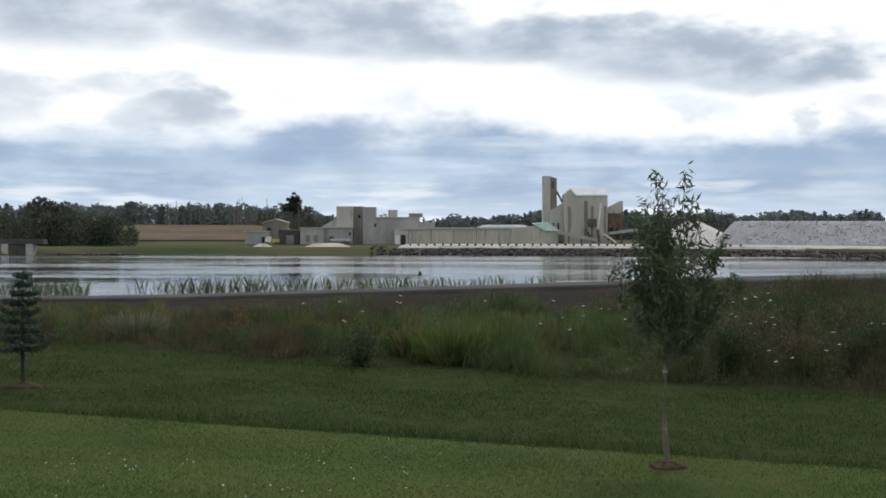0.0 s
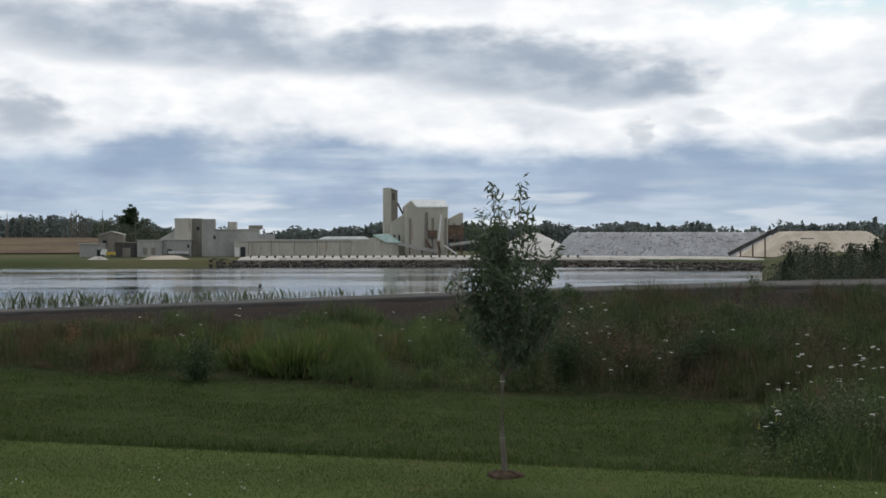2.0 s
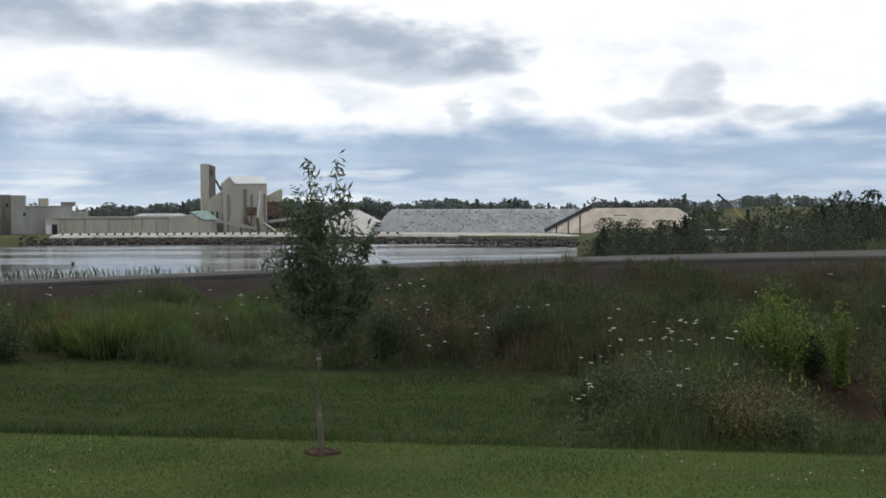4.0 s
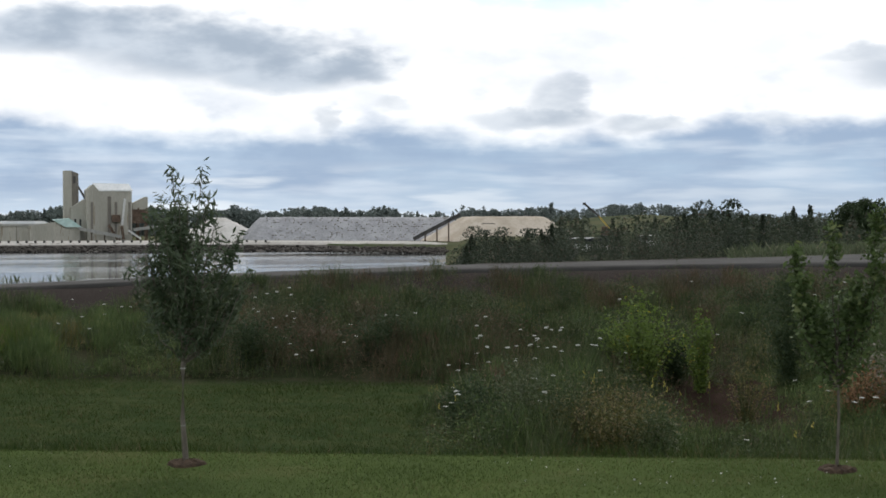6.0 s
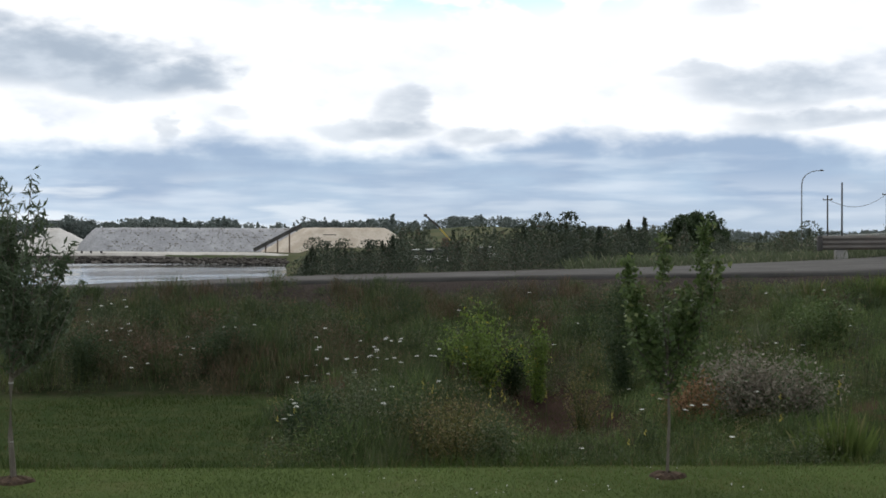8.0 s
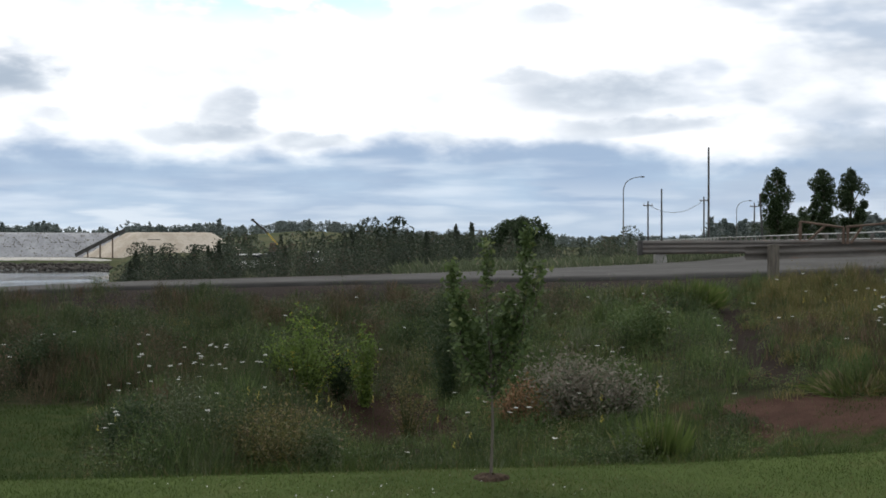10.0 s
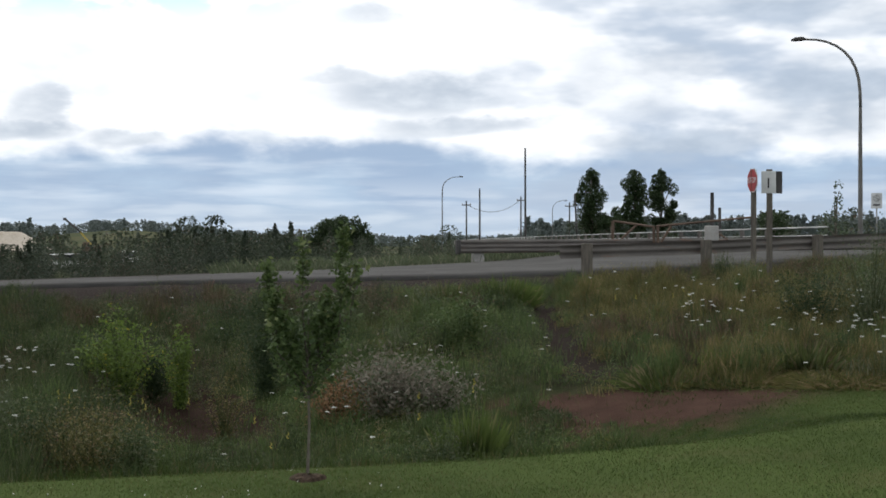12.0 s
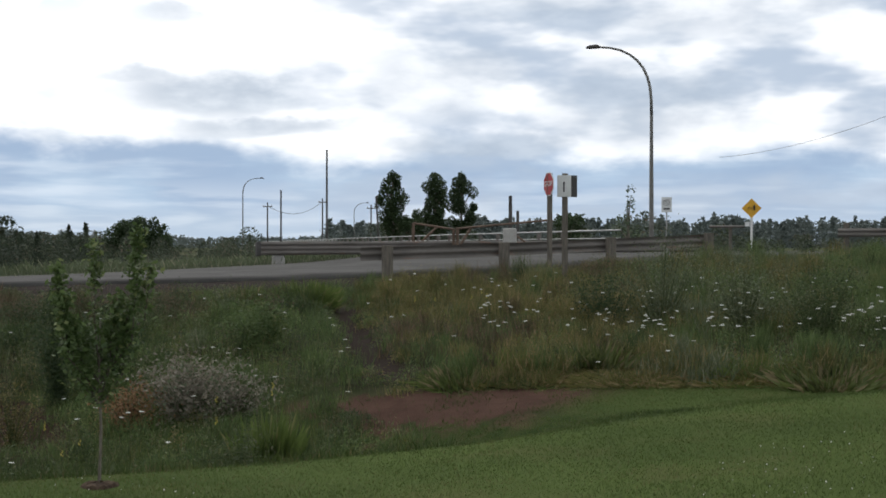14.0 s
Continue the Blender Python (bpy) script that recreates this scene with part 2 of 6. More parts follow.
# stained sheets, and tower sides whose shade is put into the colour
CLADDING_DARK = surface("stained and shaded dark cladding", (0.17, 0.155, 0.135), (0.26, 0.24, 0.205), 0.2, 0.8, fine=2.0, relief=0.1, stretch=(2, 2, 0.4))
ROOF_WHITE = surface("pale metal roofing", (0.74, 0.76, 0.76), (0.82, 0.83, 0.82), 0.15, 0.5, fine=1.2, relief=0.05)
ROOF_TEAL = surface("pale teal metal roofing", (0.42, 0.60, 0.56), (0.58, 0.72, 0.68), 0.2, 0.5, fine=1.2, relief=0.05)
ROOF_GREY = surface("dull grey roofing", (0.36, 0.36, 0.33), (0.46, 0.455, 0.42), 0.15, 0.7, fine=1.0, relief=0.05)
RUSTY = surface("rusted steel", (0.09, 0.060, 0.043), (0.16, 0.11, 0.078), 0.8, 0.8, fine=12, relief=0.2, spot=((0.26, 0.22, 0.17), 0.6))
STEEL_DARK = surface("dark sooty steel", (0.045, 0.042, 0.040), (0.085, 0.080, 0.075), 0.5, 0.7, fine=6, relief=0.1)
STEEL = surface("galvanised steel", (0.33, 0.33, 0.32), (0.44, 0.44, 0.43), 1.2, 0.45, metal=0.6, fine=25, relief=0.05)
RAIL_STEEL = surface("weathered grey guardrail steel", (0.105, 0.095, 0.085), (0.165, 0.15, 0.135), 0.9, 0.75, metal=0.0, fine=14, relief=0.15, stretch=(0.6, 0.6, 4), spot=((0.15, 0.10, 0.075), 1.5))
POST_WOOD = surface("grey weathered timber", (0.11, 0.10, 0.085), (0.18, 0.16, 0.135), 3.0, 0.9, fine=40, relief=0.3, stretch=(6, 6, 0.8))
CONCRETE = surface("pale concrete", (0.33, 0.32, 0.30), (0.43, 0.42, 0.39), 1.2, 0.9, fine=20, relief=0.2)
BARK = surface("smooth grey-brown bark", (0.12, 0.105, 0.085), (0.20, 0.18, 0.15), 9.0, 0.9, fine=60, relief=0.4, stretch=(1, 1, 0.3))
PILE_TARP = surface("grey tarpaulin with dark weights", (0.25, 0.255, 0.27), (0.34, 0.345, 0.36), 0.25, 0.8, fine=1.6, relief=0.2, spot=((0.15, 0.15, 0.16), 1.6))
SALT = surface("white crushed salt", (0.50, 0.48, 0.445), (0.64, 0.62, 0.59), 0.2, 0.9, fine=2.5, relief=0.3)
QUAY_DUST = surface("salt-dusted concrete", (0.36, 0.345, 0.315), (0.50, 0.48, 0.445), 0.12, 0.9, fine=1.2, relief=0.2, spot=((0.15, 0.14, 0.125), 0.5))
GRAVEL_TAN = surface("tan aggregate", (0.40, 0.345, 0.275), (0.52, 0.46, 0.385), 0.15, 0.95, fine=2.0, relief=0.3)
SHORE_ROCK = surface("dark wet shore rock", (0.040, 0.036, 0.032), (0.095, 0.085, 0.075), 0.8, 0.85, fine=4, relief=0.4)
LAMP_STEEL = surface("dull weathered lamp steel", (0.12, 0.115, 0.105), (0.18, 0.175, 0.16), 1.2, 0.6, fine=20, relief=0.05)
MULCH = surface("dark wood mulch", (0.046, 0.032, 0.023), (0.085, 0.060, 0.042), 18, 0.95, fine=90, relief=0.6)
DRY_LEAF = foliage("withered leaves", (0.120, 0.105, 0.078), (0.265, 0.240, 0.190), (0.11, 0.135, 0.080), 0.22, patch=1.4)
DRY_RED = foliage("rust-brown withered leaves", (0.15, 0.080, 0.040), (0.30, 0.190, 0.095), (0.12, 0.06, 0.035), 0.2, patch=1.4)
LAWN_BLADE = foliage("mown grass blades", (0.054, 0.082, 0.021), (0.092, 0.130, 0.035), (0.135, 0.130, 0.055), 0.10, patch=0.45)
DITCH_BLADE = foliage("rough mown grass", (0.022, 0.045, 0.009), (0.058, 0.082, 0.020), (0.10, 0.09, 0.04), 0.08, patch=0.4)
WEED_BLADE = foliage("tall weeds and grasses", (0.042, 0.060, 0.020), (0.120, 0.148, 0.044), (0.175, 0.150, 0.080), 0.24, patch=0.6)
WEED_LEAF = foliage("broad weed leaves", (0.026, 0.044, 0.017), (0.088, 0.118, 0.042), (0.14, 0.14, 0.08), 0.12, patch=0.8)
WEED_OLIVE = foliage("olive weed leaves", (0.068, 0.068, 0.024), (0.170, 0.162, 0.054), (0.22, 0.17, 0.085), 0.22, patch=0.8)
WEED_BROWN = foliage("brownish seeding weeds", (0.044, 0.042, 0.022), (0.118, 0.100, 0.056), (0.17, 0.105, 0.075), 0.16, patch=0.8)
BUSH_LIME = foliage("bright green leaves", (0.078, 0.124, 0.024), (0.170, 0.240, 0.050), (0.32, 0.30, 0.04), 0.05, patch=1.5)
LEAF_DARK = foliage("dark green leaves", (0.022, 0.040, 0.017), (0.056, 0.084, 0.034), patch=2.0)
LEAF_WILLOW = foliage("narrow grey-green leaves", (0.040, 0.064, 0.032), (0.105, 0.138, 0.075), patch=2.5, shine=0.4)
LEAF_MAPLE = foliage("soft green sapling leaves", (0.042, 0.072, 0.024), (0.118, 0.165, 0.056), (0.17, 0.20, 0.08), 0.08, patch=1.2)
NEEDLES = foliage("blue-green needles", (0.028, 0.048, 0.034), (0.062, 0.090, 0.070), patch=3.0)
# far haze is mixed into this colour: paler and bluer than near leaves
WOODS_HAZED = foliage("distant woods with haze tint", (0.095, 0.120, 0.115), (0.145, 0.170, 0.155), patch=0.02)
SCRUB = foliage("riverside scrub", (0.036, 0.050, 0.034), (0.082, 0.100, 0.060), (0.13, 0.11, 0.08), 0.05, patch=0.12)
BARK_DARK = surface("dark sapling bark", (0.060, 0.052, 0.042), (0.10, 0.088, 0.072), 9.0, 0.9, fine=60, relief=0.4, stretch=(1, 1, 0.3))
SAGE = foliage("grey-green flowering weeds", (0.060, 0.080, 0.040), (0.135, 0.160, 0.090), (0.20, 0.20, 0.13), 0.12, patch=0.5)
GRASS_FRESH = foliage("fresh green grass blades", (0.062, 0.095, 0.022), (0.125, 0.170, 0.044), (0.17, 0.17, 0.07), 0.12, patch=1.2)
SCRUB_DARK = foliage("dark riverside scrub", (0.022, 0.034, 0.022), (0.058, 0.074, 0.044), (0.12, 0.10, 0.075), 0.05, patch=0.25)
PETAL = surface("white flower heads", (0.46, 0.46, 0.41), (0.56, 0.56, 0.52), 6, 0.8, relief=0.1)
YELLOW_PETAL = surface("yellow flower heads", (0.30, 0.26, 0.05), (0.38, 0.33, 0.07), 6, 0.8, relief=0.1)
STALK = surface("green stalks", (0.045, 0.065, 0.022), (0.07, 0.09, 0.03), 8, 0.8, relief=0.1)
SIGN_RED = surface("faded red sign face", (0.36, 0.030, 0.035), (0.44, 0.045, 0.048), 3, 0.5, relief=0.02)
SIGN_WHITE = surface("white sign face", (0.62, 0.63, 0.62), (0.70, 0.71, 0.70), 3, 0.5, relief=0.02)
SIGN_BLACK = surface("black sign paint", (0.015, 0.015, 0.016), (0.022, 0.022, 0.023), 3, 0.5, relief=0.02)
SIGN_YELLOW = surface("amber sign face", (0.62, 0.33, 0.02), (0.70, 0.39, 0.03), 3, 0.5, relief=0.02)
PAINT_WHITE = surface("white paint", (0.66, 0.66, 0.64), (0.76, 0.76, 0.74), 1.5, 0.5, relief=0.03)
CRANE_YELLOW = surface("yellow machine paint", (0.50, 0.36, 0.06), (0.56, 0.42, 0.09), 1.0, 0.6, relief=0.03)
GLASS_DARK = surface("dark window glass", (0.02, 0.022, 0.025), (0.03, 0.033, 0.036), 1.0, 0.15, relief=0.0)

# ---------------------------------------------------------------- mesh helpers


def part(name, bm, mat, parent=None, label="", smooth=False):
    """Links a bmesh as one mesh object under a thing or a part."""
    me = bpy.data.meshes.new(name)
    bm.to_mesh(me)
    bm.free()
    me.materials.append(mat)
    if smooth:
        me.polygons.foreach_set("use_smooth", [True] * len(me.polygons))
    ob = new(name, me)
    ob.parent = parent
    return tagged(ob, label) if label else ob


def sheet(name, verts, faces, mat, parent=None, smooth=False):
    """Links arrays of vertices and equal-sided faces as one mesh object."""
    me = bpy.data.meshes.new(name)
    verts, faces = np.asarray(verts, np.float32), np.asarray(faces, np.int32)
    k = faces.shape[1]
    me.vertices.add(len(verts)), me.loops.add(faces.size), me.polygons.add(len(faces))
    me.vertices.foreach_set("co", verts.ravel())
    me.loops.foreach_set("vertex_index", faces.ravel())
    me.polygons.foreach_set("loop_start", np.arange(0, faces.size, k, dtype=np.int32))
    me.update(calc_edges=True)
    me.materials.append(mat)
    if smooth:
        me.polygons.foreach_set("use_smooth", [True] * len(me.polygons))
    ob = new(name, me)
    ob.parent = parent
    return ob


def empty(name, m, label, category, group="", kind=""):
    ob = new(name)
    ob.empty_display_size = 0.1
    ob.matrix_world = m
    return tagged(ob, label, category, group, kind)


def box(bm, x0, x1, y0, y1, z0, z1, bevel=0.0):
    made = bmesh.ops.create_cube(bm, size=1.0, matrix=Matrix.Translation(((x0 + x1) / 2, (y0 + y1) / 2, (z0 + z1) / 2)) @ Matrix.Diagonal((x1 - x0, y1 - y0, z1 - z0, 1)))
    if bevel:
        edges = list({e for v in made["verts"] for e in v.link_edges})
        bmesh.ops.bevel(bm, geom=edges, offset=bevel, segments=1, affect="EDGES")
    return bm


def boxed(*args, **kw):
    return box(bmesh.new(), *args, **kw)


def beam(bm, a, b, w, h=None, sides=4):
    """A bar from a to b, w wide; sides over 4 make it round."""
    a, b = Vector(a), Vector(b)
    turn = (b - a).to_track_quat("Z", "Y").to_matrix().to_4x4()
    m = Matrix.Translation((a + b) / 2) @ turn
    if sides == 4:
        bmesh.ops.create_cube(bm, size=1.0, matrix=m @ Matrix.Diagonal((w, h or w, (b - a).length, 1)))
    else:
        bmesh.ops.create_cone(bm, cap_ends=True, segments=sides, radius1=w / 2, radius2=(h or w) / 2, depth=(b - a).length, matrix=m)
    return bm


def tube(bm, points, radii, sides=6):
    """A tapering tube along points."""
    rings = []
    for i, (p, r) in enumerate(zip(points, radii)):
        p = Vector(p)
        ahead = Vector(points[min(i + 1, len(points) - 1)]) - Vector(points[max(i - 1, 0)])
        q = ahead.to_track_quat("Z", "Y").to_matrix()
        rings.append([bm.verts.new(p + q @ Vector((r * math.cos(a), r * math.sin(a), 0))) for a in np.linspace(0, math.tau, sides, endpoint=False)])
    for lo, hi in zip(rings, rings[1:]):
        for i in range(sides):
            bm.faces.new((lo[i], lo[(i + 1) % sides], hi[(i + 1) % sides], hi[i]))
    bm.faces.new(rings[-1])
    bm.faces.new(rings[0][::-1])
    return bm


def prism(bm, outline, y0, y1):
    """An upright outline in x and z, drawn through from y0 to y1."""
    front = [bm.verts.new((x, y0, z)) for x, z in outline]
    back = [bm.verts.new((x, y1, z)) for x, z in outline]
    k = len(outline)
    bm.faces.new(front), bm.faces.new(back[::-1])
    for i in range(k):
        bm.faces.new((front[i], back[i], back[(i + 1) % k], front[(i + 1) % k]))
    bmesh.ops.recalc_face_normals(bm, faces=bm.faces)
    return bm


# ---------------------------------------------------------------- lie of the land
# heights below are counted from the eye, along the road's own axes
ROAD_Z = ([-60, -20.7, -10.7, -5, 0, 6, 14, 20, 28, 34, 80], [-3.0, -1.88, -1.46, -1.22, -1.06, -0.96, -0.88, -0.74, -0.42, -0.40, -0.4])
ROAD_FAR = ([-60, -20, -11, 0, 6.5, 11, 15, 22, 30, 60], [37.0, 37.0, 38.2, 39.4, 40.8, 43.5, 46.5, 50, 58, 68])
CREST_Z = ([-40, -12, 5, 7, 9, 12, 20, 60], [-1.94, -2.01, -2.02, -1.96, -1.82, -1.72, -1.55, -1.2])
DITCH_Z = ([-40, -12, -6, 0, 4, 7, 9, 11, 20, 60], [-2.4, -2.52, -2.6, -2.7, -2.85, -2.6, -2.05, -1.9, -1.75, -1.5])
FOOT_Z = ([-40, -15.6, -8.7, -2.5, 3, 7, 9.5, 14, 30], [-2.1, -2.27, -2.49, -2.62, -2.6, -2.3, -1.95, -1.75, -1.5])
FOOT_D = ([-40, 4, 7, 8.2, 9.7, 11.1, 12.8, 14, 40], [24.0, 24.0, 19.5, 17.6, 16.3, 15.1, 13.7, 12.6, 11.5])
RIVER = -5.3
NEAR_EDGE = 34.4


def smooth_step(v, lo, hi):
    k = np.clip((v - lo) / (hi - lo), 0, 1)
    return k * k * (3 - 2 * k)


def ripple(x, y, scale, seed=0.0):
    """A cheap smooth unevenness between about -1 and 1."""
    x, y = x * scale + seed, y * scale - seed
    return (np.sin(x * 1.0 + 1.3 * np.sin(y * 0.7 + seed)) + np.sin(y * 1.31 + 1.7 * np.sin(x * 0.53)) + np.sin(0.9 * (x + y) + 2.1 * np.sin(0.37 * (x - y)))) / 3


def land(x, y):
    """Height of the ground over the lawn underfoot."""
    x, y = np.asarray(x, float), np.asarray(y, float)
    s, d = x * CT - y * ST, x * ST + y * CT
    r, az = np.hypot(x, y), np.degrees(np.arctan2(x, y))
    crest = 12.4 - 0.07 * s
    zc, zd, zf = np.interp(s, *CREST_Z), np.interp(s, *DITCH_Z), np.interp(s, *FOOT_Z)
    fd, road, far = np.interp(s, *FOOT_D), np.interp(s, *ROAD_Z), np.interp(s, *ROAD_FAR)
    z = -1.7 + (zc + 1.7) * smooth_step(d / np.maximum(crest, 4.0), 0.0, 1.12)
    z = np.where(d < crest, z, zc + (zd - zc) * smooth_step(d, crest, crest + 1.8))
    z = np.where(d > crest + 1.8, zd + (zf - zd) * np.clip((d - crest - 1.8) / np.maximum(fd - crest - 1.8, 0.5), 0, 1), z)
    brow = road - 0.55
    z = np.where(d > fd, zf + (brow - zf) * np.clip((d - fd) / (32.2 - fd), 0, 1) ** 0.9, z)
    z = np.where(d > 32.2, brow + (road - brow - 0.07) * smooth_step(d, 32.2, NEAR_EDGE), z)
    z = z + 0.03 * ripple(x, y, 1.6) * smooth_step(d, crest + 0.5, crest + 2) + 0.10 * ripple(x, y, 0.8, 2) * smooth_step(d, fd, fd + 2) * smooth_step(d, 32.5, 31)
    z = z - 0.36 * np.exp(-((s - 4.0 - (d - 21) * 0.18) / 0.8) ** 2 - ((d - 21.0) / 2.0) ** 2) - 0.12 * np.exp(-((s - 1.78 - d * 0.395) / 0.4) ** 2) * smooth_step(d, 18.5, 20) * smooth_step(d, 30, 28)
    z = np.where(d > NEAR_EDGE, road - 0.07, z)
    # over the road: down to the river, or out over the flats
    past = d - far
    bank = road - 0.07 + (-6.8 - road) * smooth_step(past, 0.6, 42.0)
    flats = np.interp(az, [19, 24, 44, 50, 90], [-2.2, -2.4, -1.9, -1.1, -1.0])
    flat = road - 0.07 + (flats - road) * smooth_step(past, 0.6, 40.0)
    wet = smooth_step(az, 21.0, 18.6)
    z = np.where(past > 0, flat + (bank - flat) * wet, z)
    # the far shore and the land behind it
    shore = np.interp(az, [-60, 0, 12, 17, 21, 30], [325, 325, 318, 285, 275, 275])
    beyond = -3.72 + 0.2 * ripple(x, y, 0.03)
    rise = np.where(az > -2.2, 11.0, 0.0)
    z = np.where((r > shore) & (az < 26), z + (np.maximum(beyond, z) - z) * smooth_step(r, shore + rise, shore + rise + 9), z)
    hill = 11.0 * np.exp(-((az - 27.5) / 4.5) ** 2) * smooth_step(r, 450, 1000) + 6.0 * smooth_step(az, -3, -8) * smooth_step(r, 395, 540)
    z = z + hill * (r > 330)
    behind = smooth_step(np.abs(az), 100, 125)
    z = z + (-1.7 + 0.004 * r - z) * behind
    return z + EYE


def build_ground():
    az = np.radians(np.concatenate([np.arange(-180, -26, 4.0), np.arange(-26, 74, 0.4), np.linspace(74, 180, 28)]))
    r = np.concatenate([np.arange(0.0, 9, 0.75), np.arange(9, 36, 0.3), np.arange(36, 62, 0.7), np.geomspace(63, 270, 40), np.arange(274, 350, 3.0), np.geomspace(355, 4500, 40)])
    a, rr = np.meshgrid(az, r, indexing="ij")
    x, y = rr * np.sin(a), rr * np.cos(a)
    verts = np.stack([x, y, land(x, y)], -1).reshape(-1, 3)
    i, j = np.meshgrid(np.arange(len(az) - 1), np.arange(len(r) - 1), indexing="ij")
    k = (i * len(r) + j).ravel()
    faces = np.stack([k, k + 1, k + len(r) + 1, k + len(r)], 1)[:, ::-1]
    tagged(sheet("ground", verts, faces, GROUND, smooth=True), "mown lawn, ditch and weedy bank with bare soil", "ground", kind="structure")


def build_water():
    a = np.radians(np.arange(-75, 22.1, 1.0))
    r = np.array([50, 70, 100, 150, 220, 300, 345.0])
    aa, rr = np.meshgrid(a, r, indexing="ij")
    verts = np.stack([rr * np.sin(aa), rr * np.cos(aa), np.full(aa.shape, RIVER + EYE)], -1).reshape(-1, 3)
    i, j = np.meshgrid(np.arange(len(a) - 1), np.arange(len(r) - 1), indexing="ij")
    k = (i * len(r) + j).ravel()
    tagged(sheet("water", verts, np.stack([k, k + 1, k + len(r) + 1, k + len(r)], 1)[:, ::-1], WATER), "calm grey river reflecting the clouds", "river", kind="structure")


def sd(s, d):
    """World x, y of a place along and across the road."""
    return s * CT + d * ST, -s * ST + d * CT


def build_road():
    s = np.concatenate([np.arange(-60, 60, 0.6)])
    near = NEAR_EDGE + 0.12 * ripple(s, s * 0.3, 1.7) + 0.05 * ripple(s, s, 5.0)
    far, z = np.interp(s, *ROAD_FAR), np.interp(s, *ROAD_Z) + EYE
    k = np.linspace(0, 1, 7)
    d = near[:, None] + (far - near)[:, None] * k
    zz = z[:, None] + 0.05 * (1 - (2 * k - 1) ** 2) + 0 * d
    x, y = sd(s[:, None] + 0 * d, d)
    top = np.stack([x, y, zz], -1)
    low = np.stack([*sd(s, near + 0.03), z - 0.16], -1)
    verts = np.concatenate([top.reshape(-1, 3), low])
    i, j = np.meshgrid(np.arange(len(s) - 1), np.arange(6), indexing="ij")
    q = (i * 7 + j).ravel()
    faces = np.stack([q, q + 7, q + 8, q + 1], 1)
    e = np.arange(len(s) - 1)
    off = len(s) * 7
    edge = np.stack([e * 7, off + e, off + e + 1, (e + 1) * 7], 1)
    tagged(sheet("road", verts, np.concatenate([faces, edge]), ASPHALT), "worn grey asphalt road with a broken edge", "road", kind="structure")


build_ground()
build_water()
build_road()

# ---------------------------------------------------------------- the plant over the river
PLANT_Y = 400.0
PLANT_Z = EYE - 3.6


def wall_block(thing, name, x0, x1, h, y0=0.0, depth=8.0, wall=CLADDING_GREY, roof=ROOF_GREY, z0=0.0, pitch=0.0):
    """A flat or shed roofed block with a roof slab that stands proud."""
    part(name, prism(bmesh.new(), [(x0, z0), (x1, z0), (x1, h), (x0, h)], y0, y0 + depth), wall, thing)
    part("roof", prism(bmesh.new(), [(x0 - 0.25, h), (x1 + 0.25, h), (x1 + 0.25, h + 0.25 + pitch), (x0 - 0.25, h + 0.25)], y0 - 0.25, y0 + depth + 0.25), roof, thing)


def opening(thing, name, x0, x1, z0, z1, y, mat):
    part(name, boxed(x0, x1, y - 0.08, y + 0.1, z0, z1), mat, thing)


